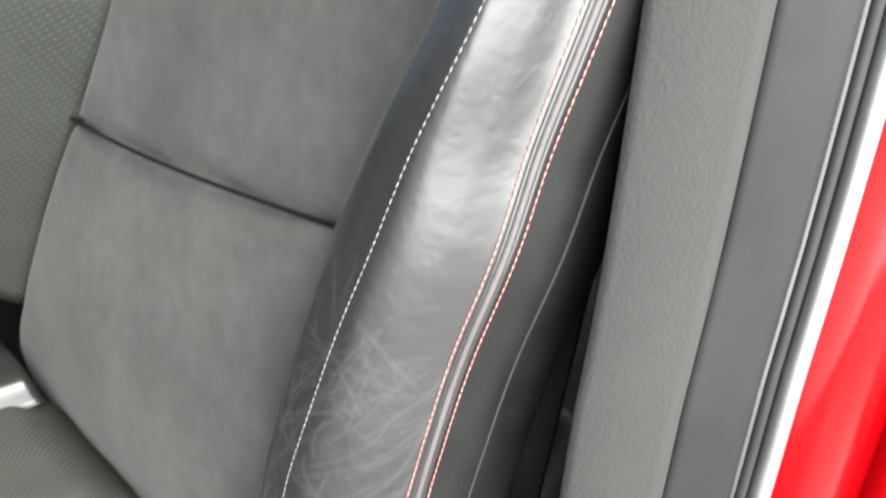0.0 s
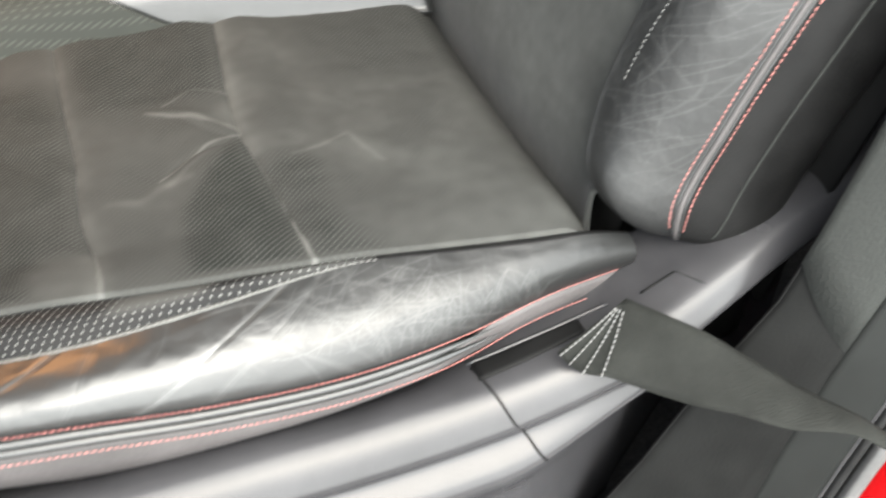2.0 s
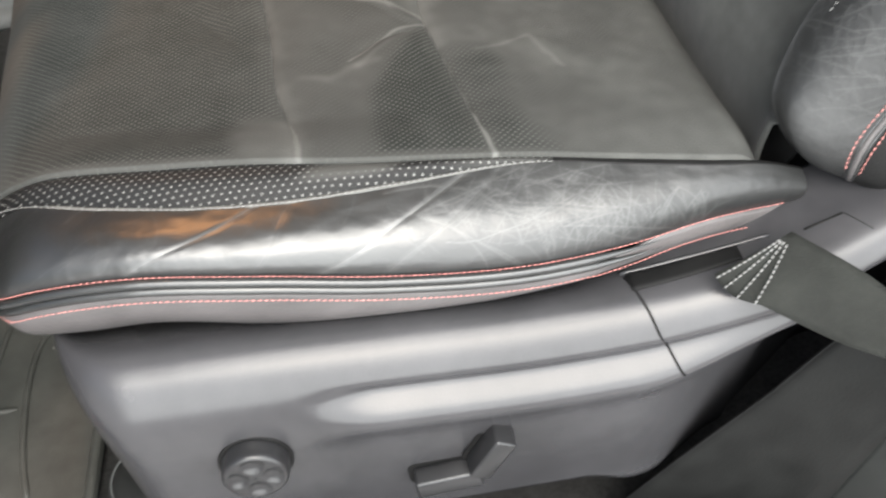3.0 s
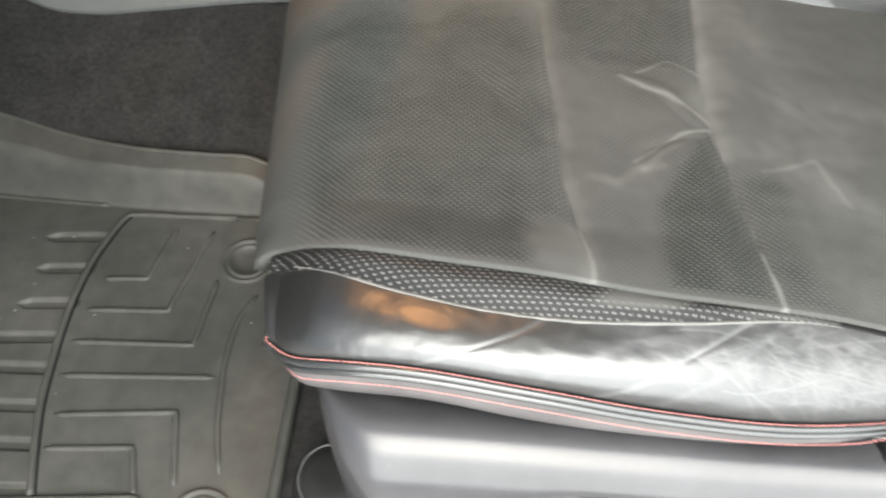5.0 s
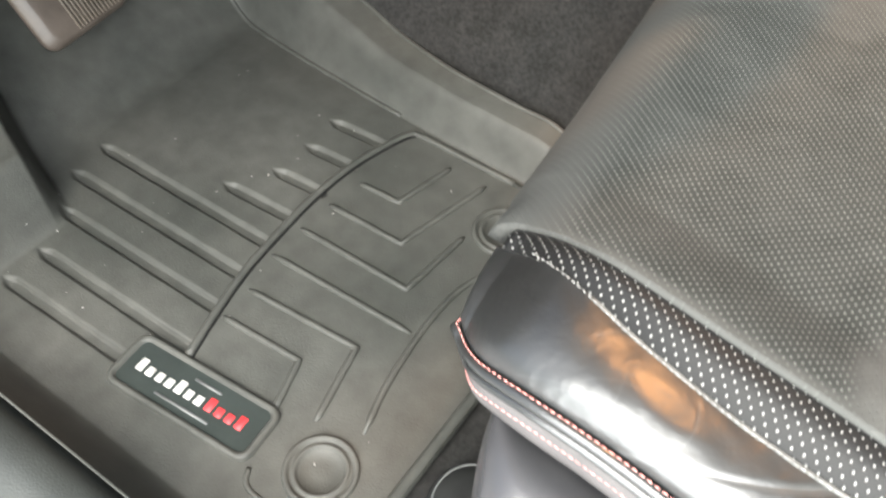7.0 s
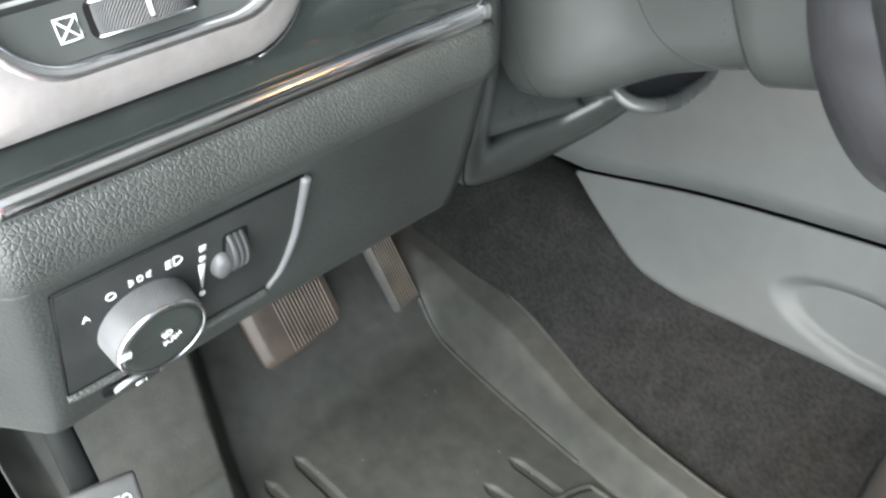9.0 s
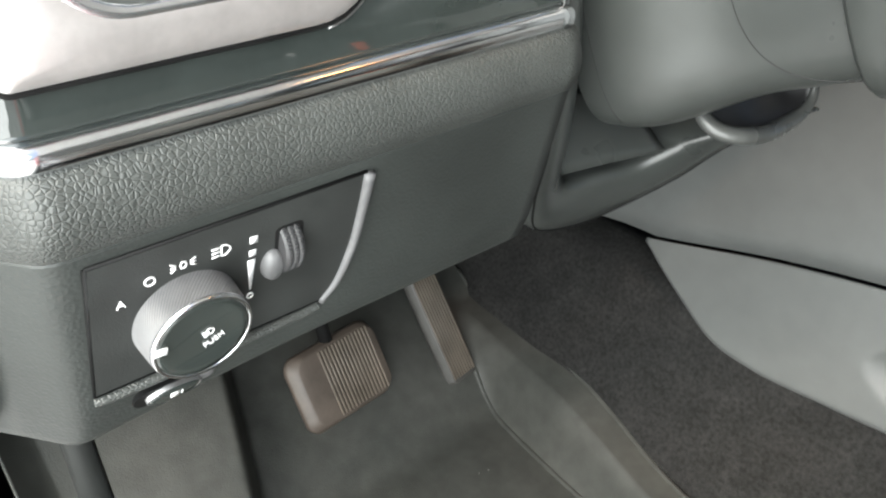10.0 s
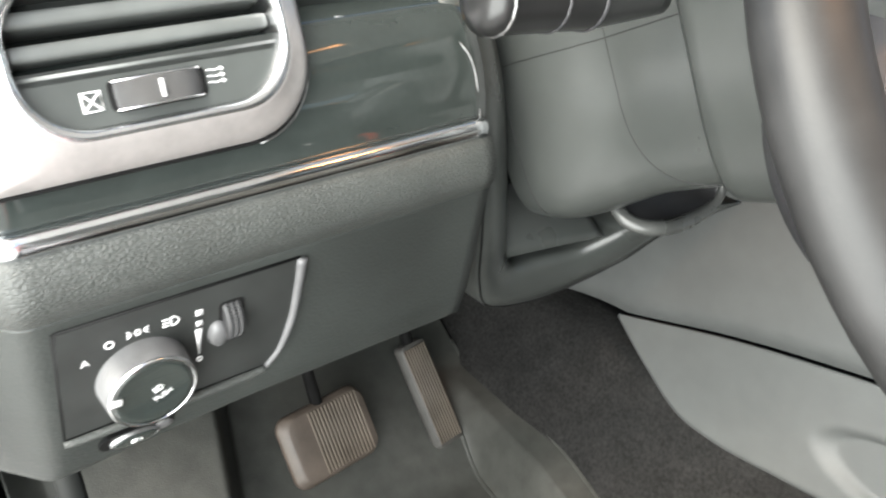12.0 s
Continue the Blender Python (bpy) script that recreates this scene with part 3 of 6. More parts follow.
def cushion_top(x, y):
    base = 0.365 - 0.13 * max(0, x - 0.28) + 0.003 * math.sin(x * 16)
    groove = sum(math.exp(-(((x - seam_x(k, y)) / 0.004) ** 2)) for k in (0, 1))
    puff = 0.004 * sum(math.exp(-(((x - seam_x(k, y) - s) / 0.02) ** 2)) for k in (0, 1) for s in (0.024, -0.024))
    z = base - 0.012 * (1 - ((y - 0.27) / 0.2) ** 2) - 0.0022 * groove + puff
    for x0, y0, x1, y1, h in FOLDS:
        dx, dy = x1 - x0, y1 - y0
        u = ((x - x0) * dx + (y - y0) * dy) / (dx * dx + dy * dy)
        if -0.1 < u < 1.1:
            h *= 0.45
            off = ((x - x0) * dy - (y - y0) * dx) / math.hypot(dx, dy) + 0.006 * math.sin(u * 5)
            z += h * math.exp(-((off / 0.005) ** 2)) * max(0, math.sin(math.pi * (u + 0.1) / 1.2))
    return z - 0.085 * drop(x) + 0.0016 * noise.noise(Vector((x * 18, y * 18, 0))) + 0.0006 * noise.noise(Vector((x * 60, y * 60, 4)))


def drivers_seat():
    seat = empty("drivers_seat", "dusty black leather and suede car seat with red stitching", "car seat", at=(0.25, 0.27, 0.0))
    xs = np.r_[np.linspace(-0.02, 0.055, 20), np.linspace(0.058, 0.53, 290)]
    # centre panel, from the bolster's crest to the inner bolster
    rows = []
    for x in xs:
        cy, cz = line_at(CREST, max(x, 0))
        row = []
        for u in np.linspace(0, 1, 200):
            y = cy + (0.43 - cy) * u
            w = min(1, u / 0.16)
            w = w * w * (3 - 2 * w)
            z = -30 * max(0, x - 0.476) ** 2 + (cz - 0.085 * drop(x) * (0.35 if x < 0.03 else 0.6)) * (1 - w) + cushion_top(x, y) * w
            sh = (0.010 + 0.09 * (y - 0.1)) * min(1, max(0, (0.085 - x) / 0.06))
            row.append((x - max(0, sh) * min(1, u / 0.15), y, z))
        rows.append(row)
    grid = np.array(rows)
    shell(worn_by(part("cushion_panel", loft(rows), CLOTH, seat, "dusty perforated suede cushion panel"), cushion_wear(np.repeat(xs[:, None], 200, 1), grid[:, :, 1])), 0.01)
    # perforated leather between crest and seam
    rows = []
    for x in np.linspace(-0.008, 0.36, 140):
        a, b = line_at(SEAM, max(x, 0)), line_at(CREST, max(x, 0))
        d = 0.03 * drop(x)
        rows.append([(x, a[0] + (b[0] - a[0]) * u, a[1] + (b[1] - a[1]) * u - d + 0.004 * min(1, max(0.1, (0.36 - x) / 0.08)) * math.sin(math.pi * u)) for u in np.linspace(0, 1, 24)])
    grid = np.array(rows)
    across = np.repeat(np.linspace(0, 1, 24)[None, :], 140, 0)
    patch = np.exp(-(((grid[:, :, 0] - 0.222 - 0.02 * across) / 0.028) ** 6)) / (1 + np.exp((0.42 - across) / 0.05)) + 0.5 * np.clip((grid[:, :, 0] - 0.285) / 0.03, 0, 1)
    strip = shell(worn_by(part("perforated_strip", loft(rows), PERF, seat, "black leather strip with pale perforations"), 0.08 + 0.36 * patch), 0.002)
    rows = []
    for x in np.linspace(0.36, 0.53, 20):
        a, b = line_at(SEAM, x), line_at(CREST, x)
        rows.append([(x, a[0] + (b[0] - a[0]) * u, a[1] + (b[1] - a[1]) * u + 0.0004 * math.sin(math.pi * u)) for u in np.linspace(0, 1, 8)])
    shell(part("rear_strip", loft(rows), DARK_LEATHER, seat), 0.002)
    # outer bolster, from piping up to the seam, with its folds and fine creases
    along = np.r_[np.linspace(-0.012, 0.06, 60), np.linspace(0.061, 0.53, 560)]
    ups = np.linspace(0, 1, 76)
    ga, gb = np.repeat(along[:, None], 76, 1), np.repeat(0.062 * ups[None, :], len(along), 0)
    hair = strokes(ga, gb, (
        (34, (0.25, 0.37), (0.018, 0.060), (0.03, 0.085), (-28, 12), 0.00048, 0.5),
        (34, (0.26, 0.40), (0.010, 0.050), (0.010, 0.03), (95, 150), 0.00045, 0.36),
        (26, (0.27, 0.38), (0.012, 0.05), (0.015, 0.045), (20, 60), 0.00045, 0.4),
        (95, (0.345, 0.455), (0.002, 0.022), (0.008, 0.034), (62, 118), 0.00045, 0.40),
        (16, (0.03, 0.25), (0.004, 0.05), (0.008, 0.03), (25, 70), 0.00045, 0.2),
    ), 11)
    folds = np.zeros(ga.shape)
    for x0, x1, deep in CREASES:
        for shift, k in ((0, 1.0), (0.0028, 0.5), (-0.0024, 0.4)):
            pts = [(x0 + shift + (x1 - x0) * u + 0.003 * math.sin(u * 5 + x0 * 40), 0.062 * u) for u in np.linspace(0.06, 0.96, 12)]
            folds = np.maximum(folds, k * min(1, deep / 0.0003) * near_line(ga, gb, pts, 0.0008))
    rows = []
    for i, x in enumerate(along):
        a, b = line_at(PIPE, max(x, 0)), line_at(SEAM, max(x, 0))
        row = []
        front = min(max((0.03 - x) / 0.042, 0), 1)
        for k, u in enumerate(ups):
            y = a[0] + (b[0] - a[0]) * u
            z = a[1] + (b[1] - a[1]) * u - 0.03 * drop(x) * u
            bow = math.sin(math.pi * u ** 0.8)
            y -= 0.0085 * bow * (1 - front)
            z += 0.0070 * bow
            z += 0.0009 * noise.noise(Vector((x * 17, u * 2.0, 1))) + 0.00035 * noise.noise(Vector((x * 70, u * 6.0, 5)))
            z += 0.00030 * math.sin(x * 900 + 3 * math.sin(x * 50)) * math.exp(-u / 0.09) * (u > 0.02)
            z -= 0.00016 * hair[i, k] + 0.00045 * folds[i, k]
            row.append((x + 0.009 * (front**2) * (1 - u), y + (0.003 + 0.011 * (1 - u)) * front**2, z))
        rows.append(row)
    bolster = shell(worn_by(part("outer_bolster", loft(rows), CREASED, seat, "shiny black leather bolster with fine creases"), np.maximum(hair, 0.5 * folds)), 0.002)
    pipe = np.array([(x, *line_at(PIPE, x)) for x in np.linspace(0.0, 0.53, 110)])
    turn = [(0.012, 0.100, 0.309), (0.001, 0.078, 0.316)]
    for x in (-0.012, -0.006, 0.0, 0.006, 0.012, 0.018, 0.024):
        f2 = ((0.03 - x) / 0.042) ** 2
        a = line_at(PIPE, max(x, 0))
        turn.append((x + 0.009 * f2, a[0] + 0.014 * f2, a[1]))
    pipe = curve(np.vstack([np.array(turn), pipe[pipe[:, 0] > 0.03]]), 150)
    tuck = np.array([(max(0, 0.03 - q[0]) / 0.03, 0, 0) for q in pipe])
    fade = [0.0030 * min(1, max(0.05, (0.425 - x) / 0.05)) for x in pipe[:, 0]]
    part("piping", tube((pipe + (0, -0.0040, -0.0018))[pipe[:, 0] < 0.425], fade, 8), LEATHER, bolster, "black leather piping")
    part("piping_lower", tube((pipe + (0, -0.0055, -0.0070) + 0.004 * tuck)[pipe[:, 0] < 0.425], fade, 8), LEATHER, bolster)
    part("red_stitching", stitches(pipe[pipe[:, 0] < 0.522] + (0, -0.0042, 0.0034), 0.0028, 0.0010, 0.00045), RED_THREAD, bolster, "red contrast stitching", kind="stuff")
    low_line = np.array([q + (0.008 * max(0, 0.03 - q[0]) / 0.03, -0.0098 + 0.004 * min(1, max(0, (q[0] - 0.38) / 0.05)), -0.0120) for q in pipe if q[0] < 0.51])
    part("red_stitching", stitches(low_line, 0.0028, 0.0010, 0.00045), RED_THREAD, bolster, "red contrast stitching", kind="stuff")
    seam = np.array([(x, *line_at(SEAM, x)) for x in np.linspace(0.012, 0.36, 80)])
    part("seam_bead", tube(seam[9:] + (0, -0.0012, 0.0002), [0.0015 * min(1, (80 - 9 - i) / 25 + 0.05) for i in range(len(seam[9:]))], 6), DUST, strip, "pale worn seam bead")
    part("pale_stitching", stitches(seam + (0, -0.002, 0.0015), 0.0026, 0.0012, 0.0005), THREAD, strip, "pale seam stitching", kind="stuff")
    # skirt under the piping
    LOW = [(0.0, 0.040), (0.05, 0.052), (0.10, 0.052), (0.18, 0.056), (0.25, 0.046), (0.31, 0.037), (0.345, 0.031), (0.38, 0.028), (0.43, 0.032), (0.53, 0.034)]
    rows = []
    for x in np.r_[np.linspace(-0.012, 0.03, 12), np.linspace(0.036, 0.528, 70)]:
        a = line_at(PIPE, max(x, 0))
        low = line_at(LOW, x)[0]
        hang = 0.009 - 0.008 * min(1, max(0, (x - 0.37) / 0.05))
        f2 = (max(0, 0.03 - x) / 0.042) ** 2
        rows.append([(x + (0.014 + 0.035 * u) * f2, a[0] + 0.014 * f2 - 0.5 * hang - 0.003 * math.sin(math.pi * u) + 0.014 * u * u, a[1] - hang - (low - hang) * u) for u in np.linspace(0, 1, 10)])
    shell(part("bolster_skirt", loft(rows), SKIRT, seat, "grey leather skirt under the piping"), 0.002)
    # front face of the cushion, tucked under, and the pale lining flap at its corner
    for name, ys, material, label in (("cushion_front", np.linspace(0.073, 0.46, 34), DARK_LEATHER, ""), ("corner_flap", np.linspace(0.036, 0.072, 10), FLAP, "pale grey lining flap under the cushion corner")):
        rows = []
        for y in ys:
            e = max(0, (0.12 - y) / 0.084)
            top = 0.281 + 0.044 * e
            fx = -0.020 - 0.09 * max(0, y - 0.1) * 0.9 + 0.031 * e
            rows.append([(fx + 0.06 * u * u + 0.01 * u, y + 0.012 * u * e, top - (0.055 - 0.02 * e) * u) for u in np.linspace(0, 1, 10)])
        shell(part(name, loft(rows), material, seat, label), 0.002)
    # inner bolster: perforated in front, smooth leather behind a curved seam
    def inner_at(x, w):
        up = (0.050 - 0.045 * max(0, x - 0.2)) * math.sqrt(min(1, max(0, x + 0.01) / 0.10))
        inn = 0.40 + 0.02 * math.sin(math.pi * x / 0.5)
        rear = 0.12 * max(0, x - 0.28)
        pts = [(inn, cushion_top(max(x, 0.06), 0.40) - 0.002 + rear), (inn + 0.004, 0.36 + up * 0.4 - 0.03 * x), (inn + 0.012, 0.36 + up * 0.8 - 0.03 * x), (inn + 0.030, 0.36 + up * 0.98 - 0.03 * x), (inn + 0.065, 0.36 + up - 0.03 * x), (inn + 0.095, 0.36 + up * 0.8 - 0.03 * x), (inn + 0.115, 0.345), (inn + 0.12, 0.28), (inn + 0.12, 0.2)]
        y, z = line_at([(i, *p) for i, p in enumerate(pts)], w)
        return Vector((x, y, z - 0.08 * drop(x) - rear))

    split = lambda w: 0.285 - 0.024 * w - 0.003 * w * w  # noqa: E731
    ws = np.linspace(0, 8, 33)
    for name, lo, hi, material, label in (("inner_mesh", lambda w: -0.01, split, MESH, "grey mesh-patterned front of the inner bolster"), ("inner_bolster", split, lambda w: 0.505, LEATHER, "shiny black leather inner bolster")):
        inner = shell(part(name, loft([[inner_at(max(-0.01, lo(w)) + (hi(w) - max(-0.01, lo(w))) * t if hi(w) > -0.01 else -0.01, w) for w in (ws[:21] if name == "inner_mesh" else ws)] for t in np.linspace(0, 1, 40)]), material, seat, label), 0.005)
    part("inner_seam", tube([inner_at(split(w), w) + Vector((0, -0.001, 0.001)) for w in np.linspace(0, 4.2, 24)], 0.0012, 6), THREAD, inner, "pale curved seam")

    # ---- backrest ----
    lean = 0.42
    org = Vector((0.497, 0, 0.315))
    upv = Vector((lean, 0, 1)).normalized()
    fwd = Vector((-1, 0, lean)).normalized()

    def on_back(s, y, d):
        return org + upv * s + Vector((0, y, 0)) + fwd * d

    EDGE = [(-0.05, 0.52), (0.0, 0.515), (0.05, 0.500), (0.12, 0.471), (0.24, 0.408), (0.33, 0.361), (0.5, 0.33), (0.75, 0.33)]
    C_Y = [(-0.02, 0.045), (0.02, 0.066), (0.05, 0.090), (0.10, 0.104), (0.155, 0.105), (0.22, 0.096), (0.27, 0.086), (0.33, 0.065), (0.37, 0.048), (0.5, 0.005), (0.75, -0.02)]
    P_Y = [(-0.02, 0.043), (0.02, 0.062), (0.05, 0.082), (0.10, 0.096), (0.13, 0.0945), (0.18, 0.0845), (0.225, 0.073), (0.267, 0.060), (0.32, 0.043), (0.374, 0.020), (0.5, -0.02), (0.75, -0.04)]
    R_Y = [(-0.02, 0.034), (0.02, 0.042), (0.05, 0.049), (0.11, 0.048), (0.17, 0.042), (0.22, 0.035), (0.28, 0.022), (0.33, 0.015), (0.38, 0.005), (0.5, -0.02), (0.75, -0.05)]
    rows = []
    for s in np.linspace(-0.035, 0.75, 110):
        row = []
        y0, y1 = max(line_at(C_Y, s)[0] - 0.004, 0.085 if s < 0.03 else 0), line_at(EDGE, s)[0]
        for v in np.linspace(0, 1, 50):
            y = y0 + (y1 - y0) * v
            g = math.exp(-(((s - 0.267 + 0.072 * (y - 0.09)) / 0.004) ** 2))
            d = -0.014 - 0.008 * g + 0.014 * math.sin(math.pi * min(1, max(0, s / 0.27))) * math.sin(math.pi * v)
            d += 0.0012 * noise.noise(Vector((s * 18, y * 18, 7))) - 0.02 * max(0, (v - 0.93) / 0.07) ** 2 + 0.012 * max(0, (0.06 - v) / 0.06) ** 2
            d -= 0.028 * max(0, (0.055 - s) / 0.09) ** 2
            row.append(on_back(s, y, d))
        rows.append(row)
    panel = shell(part("backrest_panel", loft(rows), SUEDE, seat, "dusty grey suede backrest panel with a cross seam"), 0.004)
    pts = [on_back(0.267 - 0.072 * (y - 0.09), y, -0.0175 + 0.013 * math.sin(math.pi * (y - 0.09) / 0.32)) for y in np.linspace(0.09, 0.405, 40)]
    part("backrest_seam", tube(pts, 0.0014, 6), BLACK, panel, "dark cross seam")
    # outer back bolster: across from the crest over the pale seam, the red seam and the side to the rear
    rows, pale, redl, redr, side = [], [], [], [], []
    stations = np.r_[0.018 + 0.04 * np.linspace(0, 1, 24) ** 2, np.linspace(0.0595, 0.42, 330), np.linspace(0.425, 0.75, 40)]
    ga, gb = np.repeat(stations[:, None], 116, 1), np.repeat(0.00072 * np.arange(116)[None, :], len(stations), 0)
    hair = strokes(gb, ga, (
        (70, (0.008, 0.075), (0.05, 0.19), (0.02, 0.06), (35, 75), 0.00042, 0.30),
        (60, (0.008, 0.075), (0.05, 0.21), (0.02, 0.055), (105, 150), 0.00042, 0.30),
        (34, (0.010, 0.05), (0.06, 0.24), (0.03, 0.07), (80, 105), 0.00042, 0.25),
        (14, (0.015, 0.07), (0.02, 0.08), (0.012, 0.03), (30, 150), 0.0004, 0.15),
    ), 23) * 0.85 * np.clip((ga - 0.03) / 0.06, 0.15, 1)
    front = []
    for line, s in enumerate(stations):
        yc, yp, yr = line_at(C_Y, s)[0], line_at(P_Y, s)[0], line_at(R_Y, s)[0]
        low = max(0, 0.07 - s) / 0.07
        k = 1 - 0.5 * low * low
        pts = [(yc, -0.016, 0), (yc - 0.001, -0.002 * k, 0), ((yc + yp) / 2, 0.009 * k, 0), (yp, 0.0088 * k, 0), (yp * 0.66 + yr * 0.34 - 0.003, 0.0038, 0), (yp * 0.30 + yr * 0.70 - 0.003, -0.0120, 0), (yr - 0.001, -0.034, 0), (yr - 0.007, -0.052, 0), (yr - 0.013, -0.075, 0), (yr - 0.010, -0.12, 0), (yr + 0.02, -0.15, 0)]
        c = curve(pts, 181)
        c[:, 1] += [0.0006 * noise.noise(Vector((s * 18, 4 * q, 2))) * min(1, 3 * q) for q in np.linspace(0, 1, 181)]
        c[:116, 1] -= 0.00014 * hair[line]
        k = max(0, (0.058 - s) / 0.0405)
        k = math.sqrt(max(0, 1 - k * k))
        c[:, 0], c[:, 1] = 0.068 + (c[:, 0] - 0.068) * (0.25 + 0.75 * k), -0.075 + (c[:, 1] + 0.075) * (0.15 + 0.85 * k)
        front.append([on_back(s, y, d) for y, d, _ in c[:116]])
        fine = c
        c = c[::3]
        rows.append([on_back(s, y, d) for y, d, _ in c])
        if s < 0.030:
            continue
        if s > 0.11:
            pale.append(on_back(s, c[21, 0] - 0.0003, c[21, 1] + 0.0012))
        redl.append(on_back(s, fine[111, 0] - 0.0012, fine[111, 1] + 0.0006))
        redr.append(on_back(s, fine[123, 0] - 0.0014, fine[123, 1] + 0.0004))
        side.append(on_back(s, c[48, 0] - 0.0012, c[48, 1]))
    back = shell(worn_by(part("back_bolster", loft(front), CREASED, seat, "shiny black leather backrest bolster with creases"), hair), 0.002)
    flank = shell(part("back_side", loft([r[40:] for r in rows]), DARK_LEATHER, seat, "dark leather side of the backrest"), 0.002)
    part("seam_bed", tube([r[39] for r in rows], 0.0022, 8), SKIRT, back, "grey leather between the pipings")
    for q in (38, 40):
        part("back_piping", tube([r[q] for r in rows], 0.0018, 8), LEATHER, back, "black leather piping")
    for p in (redl, redr):
        part("red_stitching", stitches(p, 0.0030, 0.0012, 0.0005), RED_THREAD, back, "red contrast stitching", kind="stuff")
    part("pale_stitching", stitches(pale, 0.0026, 0.0016, 0.0005), THREAD, back, "pale seam stitching", kind="stuff")
    part("side_seam", tube(side, 0.0009, 6), PILLAR, flank, "pale side seam")
    rows = []
    for s in np.linspace(0.06, 0.75, 50):
        rise = lambda y, s=s: 0.14 * max(0, (y - line_at(EDGE, s)[0]) / 0.15) * max(0, 1 - (s - 0.06) / 0.3)  # noqa: E731
        rows.append([on_back(s + rise(y), y, d) for y, d in curve([(line_at(EDGE, s)[0] + q, d) for q, d in ((-0.003, -0.03), (0.006, -0.005), (0.03, 0.035), (0.065, 0.065), (0.10, 0.070), (0.14, 0.04), (0.15, -0.1))], 20)])
    shell(part("inner_back_bolster", loft(rows), MESH, seat, "grey mesh-patterned inner bolster of the backrest"), 0.006)
    # sheet closing the backrest, coloured black for the shade in the gap beside it
    shell(part("back_shade_sheet", loft([[on_back(s, y, -0.15) for y in np.linspace(0.035, 0.50, 6)] for s in np.linspace(-0.02, 0.75, 6)]), BLACK, seat), 0.004)
    shell(part("back_foot", loft([[on_back(s, y, -0.05) for s in (-0.06, 0.0, 0.06)] for y in np.linspace(0.095, 0.46, 8)]), BLACK, seat), 0.004)
    part("hinge_cover", box((0.535, 0.06, 0.17), (0.64, 0.46, 0.285), 0.01), BLACK, seat)
    return seat


drivers_seat()


def seat_valance():
    """Plastic side shield of the seat with its switches."""
    base = empty("seat_side_shield", "satin dark grey plastic seat side shield", "seat trim", at=(0.3, 0.0, 0.0))
    TOP = [(0.010, 0.286), (0.035, 0.290), (0.10, 0.290), (0.25, 0.282), (0.34, 0.277), (0.42, 0.279), (0.52, 0.296), (0.60, 0.315), (0.66, 0.33), (0.74, 0.352)]

    def face(x, u):
        """u runs from the inner top edge over the rolled edge and down the outside."""
        zt = line_at(TOP, x)[0]
        nose = min(max((0.085 - x) / 0.05, 0), 1)
        ridge = min(max((x - 0.17) / 0.06, 0), 1)
        low = max(0.03, 0.10 - 0.5 * max(0, x - 0.38))
        mix = lambda a, b: a + (b - a) * ridge * ridge * (3 - 2 * ridge)  # noqa: E731
        back = min(max((x - 0.36) / 0.08, 0), 1)
        tuck = min(max((x - 0.40) / 0.14, 0), 1)
        tuck = tuck * tuck * (3 - 2 * tuck)
        pts = [(0.075, zt - 0.040 + 0.037 * back), (0.045, zt - 0.016 + 0.012 * back), (0.018, zt - 0.003), (0.000, zt - 0.008), (-0.012, zt - 0.022), (mix(-0.0175, -0.0125), zt - mix(0.036, 0.033)), (mix(-0.020, -0.0265), zt - mix(0.052, 0.045)), (mix(-0.021, -0.0280), zt - mix(0.068, 0.056)), (mix(-0.0215, -0.0235), zt - mix(0.09, 0.076)), (-0.023, zt - 0.14), (-0.02, low)]
        pts = [(q + tuck * lean, r) for (q, r), lean in zip(pts, (0, 0, 0, 0, 0.001, 0.005, 0.017, 0.027, 0.039, 0.058, 0.072))]
        hollow = min(max((x - 0.52) / 0.10, 0), 1)
        pts = [(q + hollow * inward, r) for (q, r), inward in zip(pts, (0, 0, 0, 0.002, 0.006, 0.016, 0.028, 0.036, 0.045, 0.05, 0.05))]
        y, z = line_at([(i, *p) for i, p in enumerate(pts)], u * (len(pts) - 1))
        nose = min(max((0.076 - x) / 0.052, 0), 1)
        y += 0.20 * max(0, x - 0.515)
        wrap = 1 - math.sqrt(max(0, 1 - nose * nose))
        return (x + 0.10 * max(0, 0.27 - z) * nose, y + (0.075 - y) * wrap, z - 0.02 * wrap * (u < 0.4) * (0.4 - u))

    rows = [[face(x, u) for u in np.linspace(0, 1, 90)] for x in np.r_[0.024 + 0.07 * np.linspace(0, 1, 18) ** 2, np.linspace(0.10, 0.74, 68)]]
    body = shell(part("shield_body", loft(rows), SHELL, base, "satin plastic shell with a moulded ridge"), 0.003)
    # black sheet for the belt anchor slot's shaded hollow, and the cover's joint lines
    dark = BLACK
    lift = lambda x, u, h=0.0012: Vector(face(x, u)) + Vector((0, 0.1 - 4 * max(0, u - 0.2), 1)).normalized() * (h + 0.0014)  # noqa: E731
    shell(part("slot_shade_sheet", loft([[lift(x, u) for u in np.linspace(0.150, 0.224 - 0.02 * k, 5)] for k, x in zip(np.linspace(0, 1, 16), np.linspace(0.403, 0.478, 16))]), dark, body, "black sheet for the shaded hollow of the belt anchor slot"), 0.0006)
    part("slot_lip", tube([lift(x, 0.150, 0.0008) for x in np.linspace(0.400, 0.500, 20)], 0.0016, 8), SHELL, body, "rounded lip of the slot")
    part("cover_joint", tube([lift(0.402 + 0.030 * v, 0.165 + 0.50 * v, 0.0) for v in np.linspace(0, 1, 30)], 0.0010, 6), dark, body)
